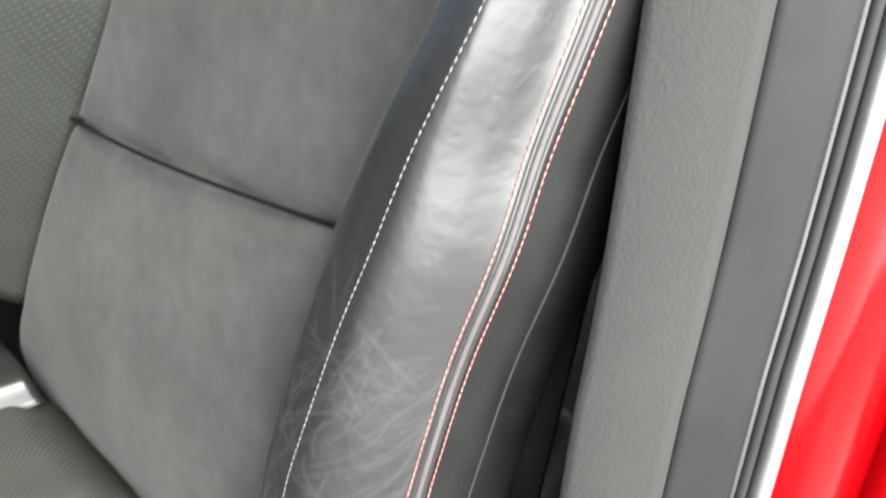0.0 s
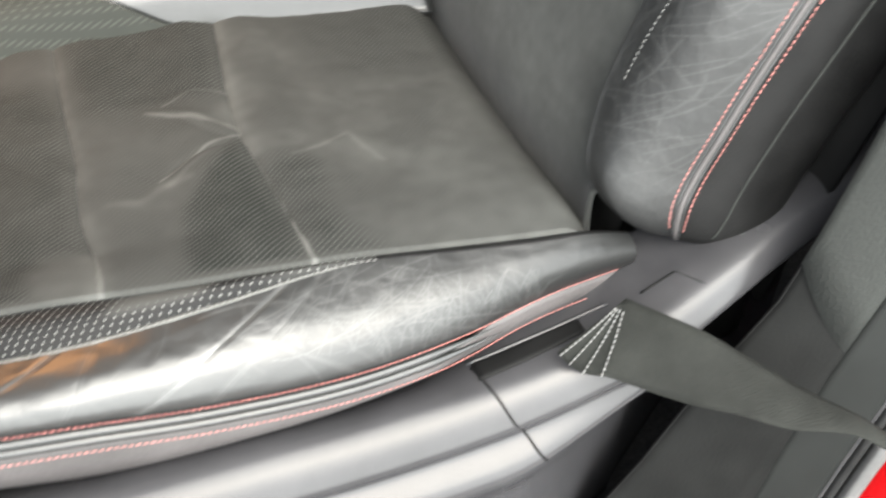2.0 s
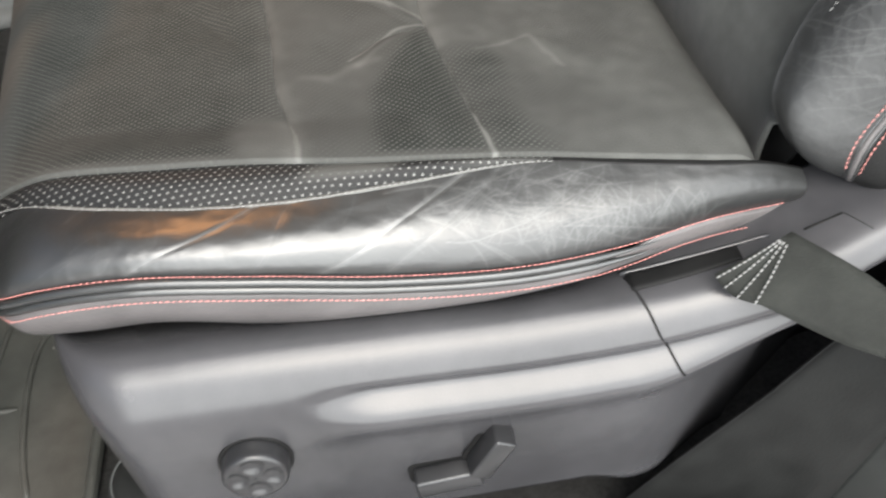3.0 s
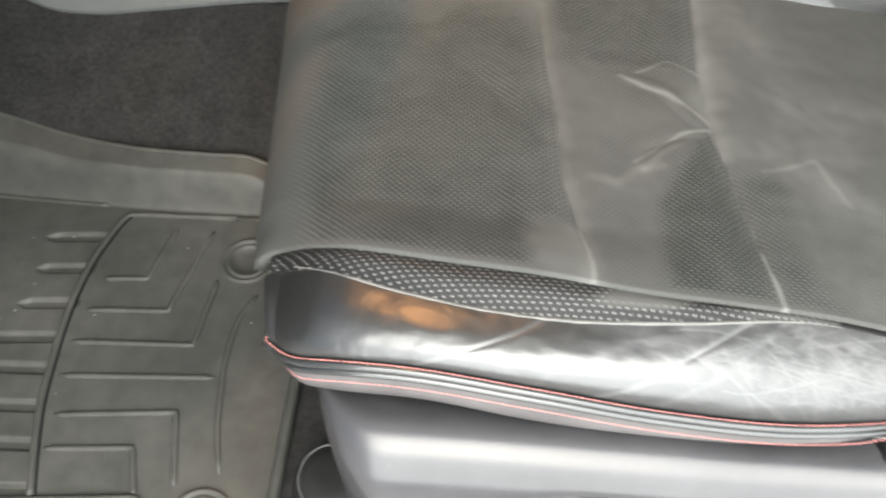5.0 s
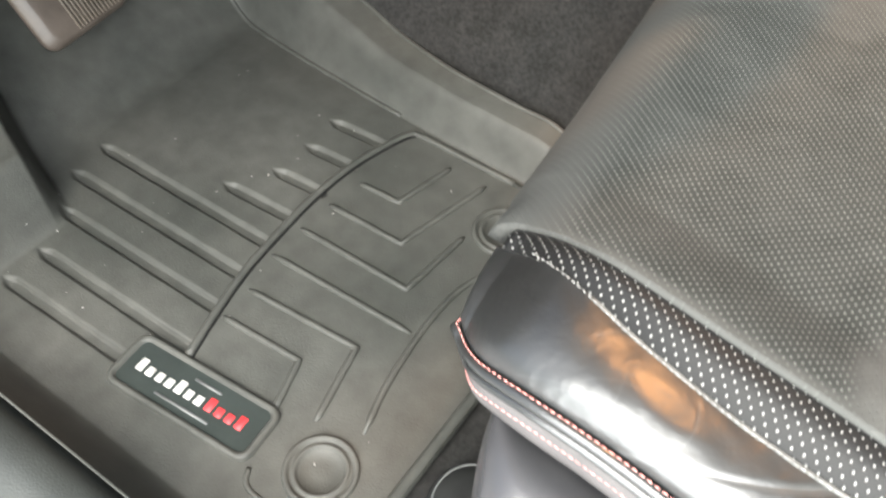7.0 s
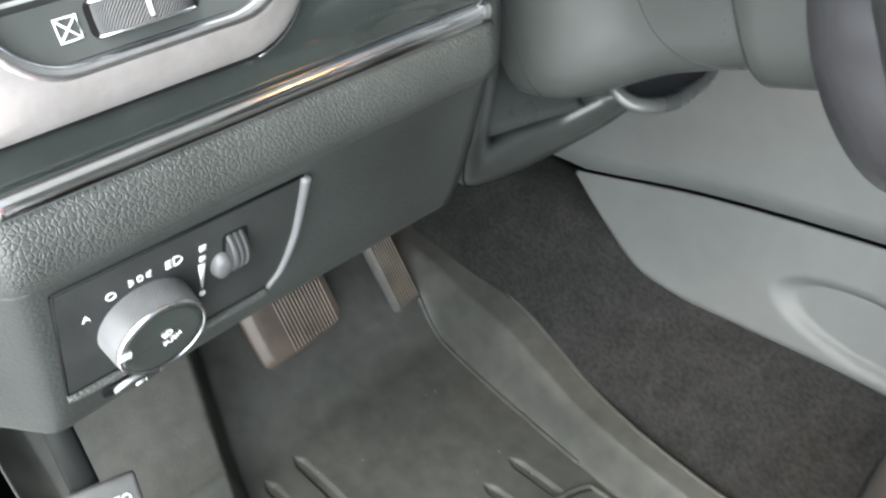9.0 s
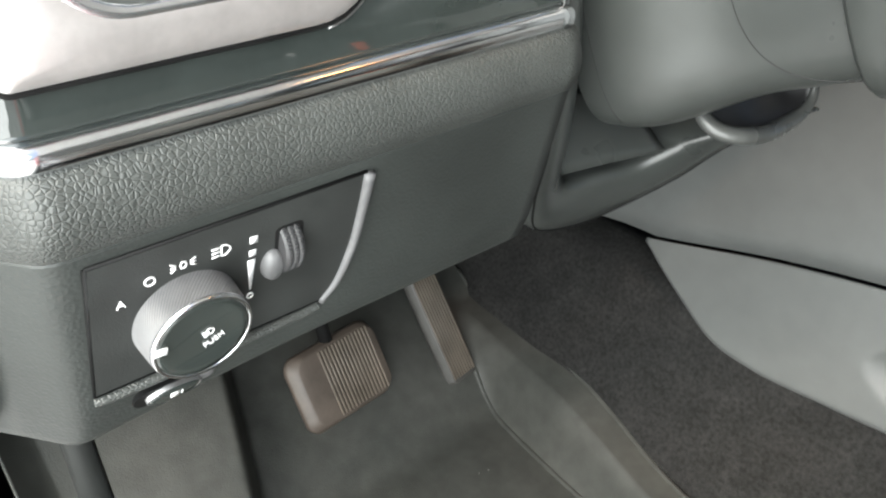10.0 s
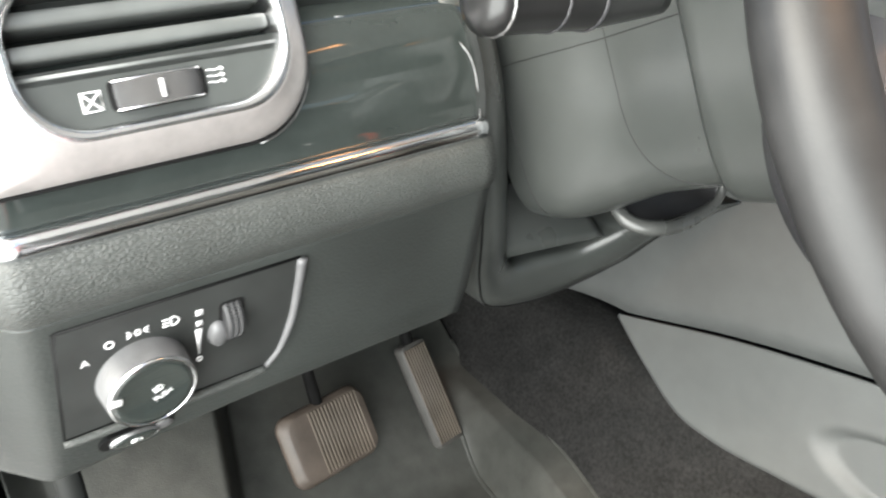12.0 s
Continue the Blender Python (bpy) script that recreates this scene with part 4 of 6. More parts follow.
    part("cover_joint", tube([lift(0.522 + 0.026 * v, 0.168 + 0.004 * v, 0.0) for v in np.linspace(0, 1, 8)], 0.0010, 6), dark, body)
    part("cover_joint", tube([lift(0.549 + 0.012 * v, 0.172 + 0.10 * v, -0.0002) for v in np.linspace(0, 1, 10)], 0.0006, 6), dark, body)
    # lumbar knob
    k = facing((0.142, -0.0240, 0.208), (0, -1, 0.12))
    part("knob_recess", disc(k, [(0.0250, 0.0004), (0.0240, 0.0012), (0.0225, 0.001)], 40), BLACK, base)
    rows = []
    for r, hgt in ((0.0222, -0.002), (0.0222, 0.010), (0.0215, 0.0135), (0.0200, 0.0150), (0.0185, 0.0152), (0.0165, 0.0150), (0.0145, 0.0150), (0.012, 0.0150), (0.0095, 0.0150), (0.0075, 0.0150), (0.0055, 0.0150), (0.003, 0.0151), (0.0008, 0.0151)):
        ring = []
        for a in np.linspace(0, 2 * math.pi, 64, endpoint=False):
            c = max(math.cos(a - q * math.pi / 2) for q in range(4))
            across = r * math.sqrt(max(0, 1 - c * c))
            dip = 0.0026 * max(0, 1 - (((r * c - 0.0118) / 0.0068) ** 2 + (across / 0.0078) ** 2)) ** 0.6 if r < 0.0195 else 0
            ring.append(k @ Vector((r * math.cos(a), r * math.sin(a), hgt - dip)))
        rows.append(ring)
    part("lumbar_knob", loft(rows, close_v=True), KNOB, base, "round four-way lumbar knob")
    # seat adjuster switches: a flat bar and an upright lever
    m = facing((0.268, -0.0250, 0.158), (0, -1, 0.1)) @ Matrix.Rotation(radians(4), 4, "Z")
    part("switch_recess", plate(rounded(0.056, 0.024, 0.006), 0.001, m @ Matrix.Translation((0, 0.001, 0.0008))), BLACK, base, smooth=False)
    bevel(part("slide_switch", plate([(-0.024, -0.0085), (0.024, -0.0085), (0.021, 0.0085), (-0.024, 0.0085)], 0.016, m @ Matrix.Translation((0, 0, 0.016))), KNOB, base, "bar-shaped seat slide switch"), 0.0022, 3)
    m = facing((0.298, -0.0250, 0.185), (0, -1, 0.1)) @ Matrix.Rotation(radians(-28), 4, "Z")
    part("switch_recess", plate(rounded(0.023, 0.047, 0.006), 0.001, m @ Matrix.Translation((0, 0.0, 0.0008))), BLACK, base, smooth=False)
    bevel(part("recline_switch", plate([(-0.0085, -0.020), (0.0075, -0.020), (0.0095, 0.020), (-0.0065, 0.020)], 0.018, m @ Matrix.Translation((0, 0, 0.018))), KNOB, base, "upright backrest recline switch"), 0.0022, 3)
    return base


KNOB = mat("switch_plastic", (0.018, 0.018, 0.019), 0.3, bump=0.05, bscale=900)
seat_valance()


def seat_belt():
    belt = empty("seat_belt", "dark woven seat belt anchored beside the seat", "seat belt", at=(0.48, -0.01, 0.29))
    # the two edges of the strap, and the fold that fans out from the anchor
    upper = curve([(0.5023, 0.012, 0.3125), (0.5316, -0.024, 0.3085), (0.5569, -0.045, 0.2919), (0.5867, -0.072, 0.2744), (0.6078, -0.095, 0.2665), (0.6528, -0.135, 0.2315)], 40)
    lower = curve([(0.4746, -0.02, 0.2849), (0.5121, -0.05, 0.2767), (0.5316, -0.07, 0.2809), (0.5584, -0.088, 0.2751), (0.6005, -0.105, 0.2645), (0.6455, -0.145, 0.2295)], 40)
    fan = [Vector(p) for p in curve([(0.4510, 0.002, 0.2950), (0.4554, -0.004, 0.2888), (0.4636, -0.011, 0.2832), tuple(lower[0])], 12)]
    apex = Vector(upper[0])
    edges = [(apex + Vector((-0.0025, 0.0, -0.0015)) * (1 - k / 11), low) for k, low in enumerate(fan[:-1])] + [(Vector(p), Vector(q)) for p, q in zip(upper, lower)]
    rows = [[low.lerp(top, v) + Vector((0, -0.0016, 0.0012)) * math.sin(math.pi * v) for v in np.linspace(0, 1, 9)] for top, low in edges]
    web = shell(part("webbing", loft(rows), WEB, belt, "ribbed dark grey webbing"), 0.0016)
    for k in (1, 4, 7, 10):
        part("anchor_stitching", stitches([Vector(p) + Vector((-0.0004, -0.0014, 0.0014)) for p in curve([tuple(p) for p in rows[k][:8]], 24)], 0.0026, 0.001, 0.0008), THREAD, web, "pale anchor stitching", kind="stuff")
    part("anchor_tongue", box((0.438, 0.014, 0.2735), (0.476, 0.021, 0.2770), 0.001), KNOB, belt)


seat_belt()


def buckle():
    b = empty("belt_buckle", "black seat belt buckle with an orange release button", "buckle", at=(0.36, 0.56, 0.3))
    m = pose(0.335, 0.545, 0.385, 0, -25, -10)
    body = part("buckle_body", box((-0.045, -0.012, -0.016), (0.025, 0.012, 0.018), 0.005, 3, m), BLACK, b)
    part("release_button", box((-0.05, -0.010, -0.006), (-0.012, 0.0115, 0.0185), 0.003, 2, m), ORANGE, body, "orange release button")
    part("stalk", tube([(0.36, 0.545, 0.37), (0.40, 0.545, 0.32), (0.42, 0.545, 0.2)], 0.012, 10, flat=0.4), BLACK, b)


    part("latch_plate", tube(curve([(0.425, 0.515, 0.372), (0.455, 0.512, 0.392), (0.470, 0.520, 0.380), (0.44, 0.525, 0.352)], 16), 0.0048, 8), BARE, b, "bright metal latch plate")
    part("latch_grip", box((0.43, 0.522, 0.33), (0.48, 0.535, 0.375), 0.005), BLACK, b)


buckle()


MAT_EDGE = [(-0.95, 0.540, 0.10), (-0.69, 0.530, 0.086), (-0.60, 0.527, 0.084), (-0.50, 0.521, 0.081), (-0.44, 0.512, 0.070), (-0.385, 0.503, 0.058), (-0.30, 0.489, 0.054), (-0.20, 0.483, 0.053), (-0.15, 0.483, 0.050), (-0.10, 0.474, 0.022), (-0.05, 0.440, 0.0)]
MAT_FOOT = [(-0.95, 0.485), (-0.65, 0.466), (-0.55, 0.452), (-0.40, 0.440), (-0.25, 0.434), (0.05, 0.434)]


def mat_height(x, y):
    """Height of the floor mat's sheet."""
    h = 0.0
    if x < -0.575:
        h += 0.62 * (-0.575 - x) * min(1, (-0.575 - x) / 0.06)
    inn = line_at(MAT_FOOT, x)[0]
    ey, ez = line_at(MAT_EDGE, x)
    if y > inn:
        u = min(1, (y - inn) / max(0.006, ey - inn))
        rise = min(1, u / 0.55)
        h += max(0, ez - h) * (0.22 * u + 0.78 * rise * rise * (3 - 2 * rise))
    if y < -0.035:
        h += 0.05 * min(1, (-0.035 - y) / 0.035) ** 1.4
    # foot rest
    e = min(1, max(0, (-0.505 - x) / 0.05)) * min(1, max(0, (0.112 + 0.30 * max(0, -0.5 - x) - y) / 0.022))
    e = e * e * (3 - 2 * e)
    return h + 0.07 * e + 0.25 * max(0, -0.56 - x) * e


CHANNELS = ((0.020, -0.50, -0.338), (0.063, -0.50, -0.296), (0.111, -0.526, -0.310), (0.154, -0.560, -0.319), (0.199, -0.565, -0.325), (0.239, -0.417, -0.333), (0.286, -0.388, -0.325), (0.336, -0.385, -0.323), (0.384, -0.389, -0.315))


def channel(x, y):
    """Depth of the channels that run towards the toe board: flat floors between steep sides, with pointed ends."""
    for yc, x0, x1 in CHANNELS:
        if abs(y - yc) < 0.02 and x0 - 0.01 < x < x1 + 0.012:
            end = min(1, max(0, (x - x0 + 0.004) / 0.014)) * min(1, max(0, (x1 + 0.006 - x) / 0.004))
            off = abs(y - yc - 0.005 * (x - x0) / (x1 - x0)) - 0.0062 * end
            return 0.0050 * end * min(1, max(0, 0.5 - off / 0.0028))
    return 0.0


def floor_mat():
    base = empty("floor_mat", "grey rubber floor mat with raised ribs and edges", "floor mat", at=(-0.3, 0.2, 0.0))
    rows = []
    for x in np.r_[np.linspace(-0.95, -0.60, 40), np.linspace(-0.595, -0.28, 120), np.linspace(-0.275, -0.05, 60)]:
        ey = line_at(MAT_EDGE, x)[0]
        rows.append([(x, y, mat_height(x, y) - 0.0005 - channel(x, y)) for y in np.r_[np.linspace(-0.07, 0.42, 330), np.linspace(0.4215, ey, 50)]])
    shell(part("mat_sheet", loft(rows), RUBBER, base, "matt rubber sheet with raised walls"), 0.002)
    part("lip_edge", tube([(x, line_at(MAT_EDGE, x)[0], mat_height(x, 0.60)) for x in np.linspace(-0.75, -0.06, 80)], 0.0028, 8), RUBBER, base, "rolled edge of the mat's wall")
    part("wall_bead", tube([(x, line_at(MAT_FOOT, x)[0] + 0.002, mat_height(x, line_at(MAT_FOOT, x)[0] + 0.002) + 0.0005) for x in np.linspace(-0.66, -0.33, 40)], 0.0034, 8, flat=0.8), RUBBER, base)
    part("rear_bead", tube([(-0.056, y, 0.002) for y in np.linspace(-0.06, 0.44, 20)], 0.0055, 8, flat=0.7), RUBBER, base)

    def rib(pts, r=0.0040, n=14, name="rib"):
        line = []
        for (x0, y0), (x1, y1) in zip(pts, pts[1:]):
            line += [(x0 + (x1 - x0) * t, y0 + (y1 - y0) * t) for t in np.linspace(0, 1, n)][(1 if line else 0) :]
        m = len(line)
        rr = [r * (0.45 if i in (0, m - 1) else 1) for i in range(m)]
        part(name, tube([(x, y, mat_height(x, y) + 0.0010) for x, y in line], rr, 8, flat=0.8), RUBBER, base)

    # heel pad: raised border, chevrons and the two fixing rings
    border = curve([(-0.166, 0.426, 0), (-0.233, 0.4255, 0), (-0.288, 0.425, 0), (-0.303, 0.419, 0), (-0.315, 0.386, 0), (-0.325, 0.338, 0), (-0.328, 0.276, 0), (-0.323, 0.206, 0), (-0.317, 0.158, 0), (-0.304, 0.104, 0), (-0.292, 0.062, 0)], 60)
    part("pad_border", tube([(x, y, 0.0015) for x, y, _ in border], 0.0040, 8, flat=0.9), RUBBER, base)
    # black line laid on the rubber for the shade in the border's groove
    part("groove_shade_line", tube([(x + 0.0045, y - 0.001, 0.0007) for x, y, _ in border], 0.0016, 6), BLACK, base)
    part("pad_border", tube([(-0.098, 0.426, 0.001), (-0.166, 0.426, 0.001)], 0.0034, 8, flat=0.8), RUBBER, base)
    part("pad_border", tube([(x, y, 0.0005) for x, y, _ in curve([(-0.172, 0.014, 0), (-0.165, 0.003, 0), (-0.15, -0.001, 0), (-0.107, 0.001, 0), (-0.062, 0.001, 0)], 16)], 0.0026, 8, flat=0.8), RUBBER, base)
    for pts in (
        [(-0.300, 0.326), (-0.251, 0.329), (-0.235, 0.404)],
        [(-0.307, 0.282), (-0.215, 0.285), (-0.189, 0.404)],
        [(-0.310, 0.239), (-0.176, 0.242), (-0.168, 0.331)],
        [(-0.310, 0.196), (-0.142, 0.203)],
        [(-0.299, 0.150), (-0.173, 0.160), (-0.155, 0.080)],
        [(-0.297, 0.112), (-0.207, 0.118), (-0.192, 0.069)],
    ):
        rib(pts, 0.0036, name="chevron")
    rib([(x, y) for x, y, _ in curve([(-0.113, 0.095, 0), (-0.125, 0.138, 0), (-0.132, 0.184, 0), (-0.136, 0.232, 0), (-0.132, 0.280, 0), (-0.118, 0.312, 0)], 14)], 0.0034, 2, "arc_rib")
    for x, y in ((-0.121, 0.047), (-0.138, 0.361)):
        m = Matrix.Translation((x, y, 0))
        part("fixing_ring", disc(m, [(0.0335, -0.002), (0.0325, 0.004), (0.0300, 0.005), (0.0278, 0.003), (0.0265, 0.0005), (0.0245, 0.0035), (0.0225, 0.0045), (0.0205, 0.002), (0.0195, 0.0005), (0.006, 0.0012)], 40), RUBBER, base, "round moulded fixing point")
    # maker's badge: bars stand in for the mark
    bm_ = Matrix.Translation((-0.2585, 0.0345, 0.0)) @ Matrix.Rotation(radians(4.6), 4, "Z")
    ring = [[bm_ @ Vector((x, y, z)) for x, y in rounded(w, h, r, 6)] for w, h, r, z in ((0.162, 0.060, 0.012, -0.001), (0.160, 0.058, 0.012, 0.005), (0.155, 0.053, 0.010, 0.007), (0.149, 0.047, 0.008, 0.006), (0.145, 0.043, 0.006, 0.002))]
    badge = part("badge_frame", loft(ring, close_v=True), RUBBER, base, "raised rubber frame of the badge")
    part("badge_plate", plate(rounded(0.148, 0.046, 0.006), 0.003, bm_ @ Matrix.Translation((0, 0, 0.0035))), GLOSS, badge, "shiny black badge plate", smooth=False)
    for k in range(7):
        part("pale_bar", box((-0.062 + 0.0112 * k, -0.006, 0.0034), (-0.0548 + 0.0112 * k, 0.0032 if k not in (0, 4) else 0.0072, 0.0040), 0.0006, 1, bm_), BADGE_PALE, badge)
    for k in range(4):
        part("red_bar", box((0.0170 + 0.0112 * k, -0.006, 0.0034), (0.0242 + 0.0112 * k, 0.0072 if k in (0, 3) else 0.0032, 0.0040), 0.0006, 1, bm_), BADGE_RED, badge)
    part("pale_bar", box((-0.03, -0.0165, 0.0034), (0.03, -0.0135, 0.004), m=bm_), CONSOLE, badge)
    part("pale_bar", box((-0.008, 0.0125, 0.0034), (0.022, 0.0155, 0.004), m=bm_), CONSOLE, badge)


def mat_lint(seed=4, count=38):
    """Crumbs and lint scattered over the mat."""
    rng = random.Random(seed)
    bm = bmesh.new()
    for _ in range(count):
        x, y = rng.uniform(-0.55, -0.07), rng.uniform(0.0, 0.42)
        z = mat_height(x, y) + 0.0012
        r, a = rng.uniform(0.0004, 0.0009), rng.uniform(0, 3.1)
        p = Vector((x, y, z))
        d = Vector((math.cos(a), math.sin(a), 0)) * r * rng.uniform(0.8, 2.2)
        tube([p - d, p + Vector((0, 0, r * 0.4)), p + d], [r * 0.5, r, r * 0.5], 5, bm=bm)
    tagged(part("lint", bm, LINT, None, smooth=False), "pale crumbs and lint on the rubber mat", "lint", kind="stuff")


LINT = mat("pale_lint", (0.22, 0.215, 0.2), 0.9)
BADGE_RED = mat("badge_red", (0.5, 0.03, 0.035), 0.5, spots=0.3, scale=120)
BADGE_PALE = mat("worn_pale_print", (0.42, 0.41, 0.39), 0.6, spots=0.35, scale=120)
floor_mat()
mat_lint()


CAP = mat("black_cap_plastic", (0.012, 0.0125, 0.012), 0.6, bump=0.1, bscale=800, spec=0.2)


def rail_cover():
    c = empty("seat_rail_cover", "dark round seat rail cover on the carpet", "rail cover", at=(0.0, 0.09, 0.0))
    m = Matrix.Translation((-0.002, 0.092, -0.012)) @ Matrix.Diagonal((1, 1.15, 1, 1))
    part("cap", disc(m, [(0.036, 0), (0.034, 0.02), (0.028, 0.030), (0.018, 0.033), (0.005, 0.033)], 32), CAP, c)
    part("cap_edge", tube([m @ Vector((0.029 * math.cos(a), 0.029 * math.sin(a), 0.030)) for a in np.linspace(0, 2 * math.pi, 32, endpoint=False)], 0.0009, 6, closed=True), CONSOLE, c)
    part("rail", box((0.03, 0.075, -0.012), (0.5, 0.11, 0.035), 0.004), SILVER, c, "pale metal seat rail")


rail_cover()


def tunnel():
    base = empty("tunnel_carpet", "dark carpet on the side of the transmission tunnel", "carpet", kind="structure")
    rows = []
    for x in np.linspace(-1.2, 0.7, 40):
        rows.append([(x, y, z) for y, z in curve([(0.480, -0.012), (0.498, 0.045), (0.535, 0.10), (0.575, 0.155), (0.603, 0.203), (0.66, 0.218)], 16)])
    shell(part("carpet", loft(rows), CARPET, base), 0.004)


tunnel()


def console():
    base = empty("centre_console", "light grey plastic centre console side panels", "console", at=(-0.2, 0.62, 0.2))
    EDGE = [(-0.64, 0.235), (-0.60, 0.244), (-0.56, 0.2515), (-0.509, 0.253), (-0.48, 0.234), (-0.446, 0.213), (-0.39, 0.184), (-0.34, 0.179), (-0.26, 0.186), (-0.15, 0.198), (0.0, 0.205), (0.5, 0.22)]
    LINE = [(-0.64, 0.225), (-0.509, 0.255), (-0.35, 0.298), (-0.20, 0.328), (-0.1, 0.345), (0.1, 0.38), (0.3, 0.40), (0.75, 0.41)]
    rows = []
    for x in np.linspace(-0.507, 0.22, 140):
        lo, hi = line_at(EDGE, x)[0], line_at(LINE, x)[0] - 0.0012
        dish = lambda z: 0.009 * min(1, max(0, 1.25 - (((x + 0.13) / 0.10) ** 2 + ((z - 0.248) / 0.034) ** 2)) * 2.2)  # noqa: E731
        rows.append([(x, 0.592 + 0.25 * (z - 0.2) + dish(z) + 0.004 * (v < 0.02), z) for v in np.linspace(0, 1, 44) for z in [lo + (hi - lo) * v]])
    shell(part("lower_panel", loft(rows), CONSOLE, base, "light grey lower panel with a moulded dish"), 0.004, 1)
    rows = []
    for x in np.linspace(-0.64, 0.75, 60):
        lo = max(line_at(LINE, x)[0], line_at(EDGE, x)[0] if x < -0.509 else 0) + 0.0012
        rows.append([(x, 0.594 + 0.25 * (z - 0.2), z) for v in np.linspace(0, 1, 12) for z in [lo + (0.56 - lo) * v]])
    shell(part("upper_panel", loft(rows), CONSOLE, base, "light grey upper console panel"), 0.004, 1)
    part("rear_side", box((0.22, 0.605, 0.0), (0.8, 0.64, 0.425), 0.006), LOWTRIM, base, "dark rear side of the console")
    part("console_top", box((-0.64, 0.66, 0.54), (0.5, 0.9, 0.56), 0.006), DASH, base)


console()


def pedal(name, label, w, h, at, tilt, yaw, ribs, frame_m, first):
    base = empty(name, label, "pedal", at=at)
    rot = pose(*at, 0, 0, yaw) @ Matrix.Rotation(radians(tilt), 4, "Y")
    flat = rot @ Matrix.Rotation(radians(90), 4, "Z") @ Matrix.Rotation(radians(90), 4, "X")
    round_r = min(0.016, w * 0.16)
    body = loft([[flat @ Vector((x + lean, y, z)) for x, y in rounded(w - cut, h - cut * 0.8, round_r, 6)] for cut, z, lean in ((0.004, -0.012, 0), (0, -0.010, 0), (0, -0.006, 0), (0.003, -0.003, 0), (0.10 * w, 0.0028, 0.03 * w), (0.13 * w, 0.0036, 0.03 * w))], close_v=True)
    body.verts.ensure_lookup_table()
    body.faces.new(body.verts[-24:])
    pad = part("pad", body, frame_m, base)
    for i in range(ribs):
        y = -w / 2 + w * (first + (0.90 - first) * i / (ribs - 1))
        part("pad_rib", box((0.003, y - 0.0012, -h / 2 + 0.0075), (0.0056, y + 0.0012, h / 2 - 0.0075), 0.0005, 1, rot), PEDAL_RIB, pad)
    top = rot @ Vector((-0.006, 0, h / 2 - 0.01))
    part("arm", tube([top, top + Vector((-0.05, 0, 0.10)), top + Vector((-0.08, 0, 0.28))], 0.008, 8), BLACK, base)
    return base


pedal("brake_pedal", "worn rubber brake pedal with vertical ribs", 0.122, 0.092, (-0.65, 0.272, 0.128), -32, 6, 15, PEDAL, 0.34)
pedal("accelerator_pedal", "narrow ribbed rubber accelerator pedal", 0.046, 0.15, (-0.675, 0.440, 0.10), -34, 8, 9, PEDAL_GREY, 0.14)


PAD = mat("grey_pad_rubber", (0.066, 0.067, 0.067), 0.6, bump=0.2, bscale=700, spec=0.25)


def parking_brake():
    base = empty("parking_brake_pedal", "grey parking brake pedal with printed release words", "pedal", at=(-0.46, -0.03, 0.26))
    m = facing((-0.455, -0.034, 0.262), (0.75, -0.2, 0.62), (-0.5, 0.2, 0.8)) @ Matrix.Rotation(radians(4), 4, "Z")
    pad = part("pad", box((-0.026, -0.022, -0.012), (0.026, 0.022, 0.0), 0.004, 3, m), PAD, base, "light grey rubber pad")
    lettering("release_words", "PUSH TO\nRELEASE", 0.0090, m @ Matrix.Translation((0, 0, 0.0004)), WHITE, pad, "white printed words")
    part("arm", tube([m @ Vector((-0.01, 0.015, -0.012)), (-0.52, -0.035, 0.33), (-0.58, -0.035, 0.40), (-0.64, -0.035, 0.5)], 0.011, 8, flat=0.5), FLANGE, base)


parking_brake()


# ---- dashboard ----
DY0, DY1 = -0.060, 0.245


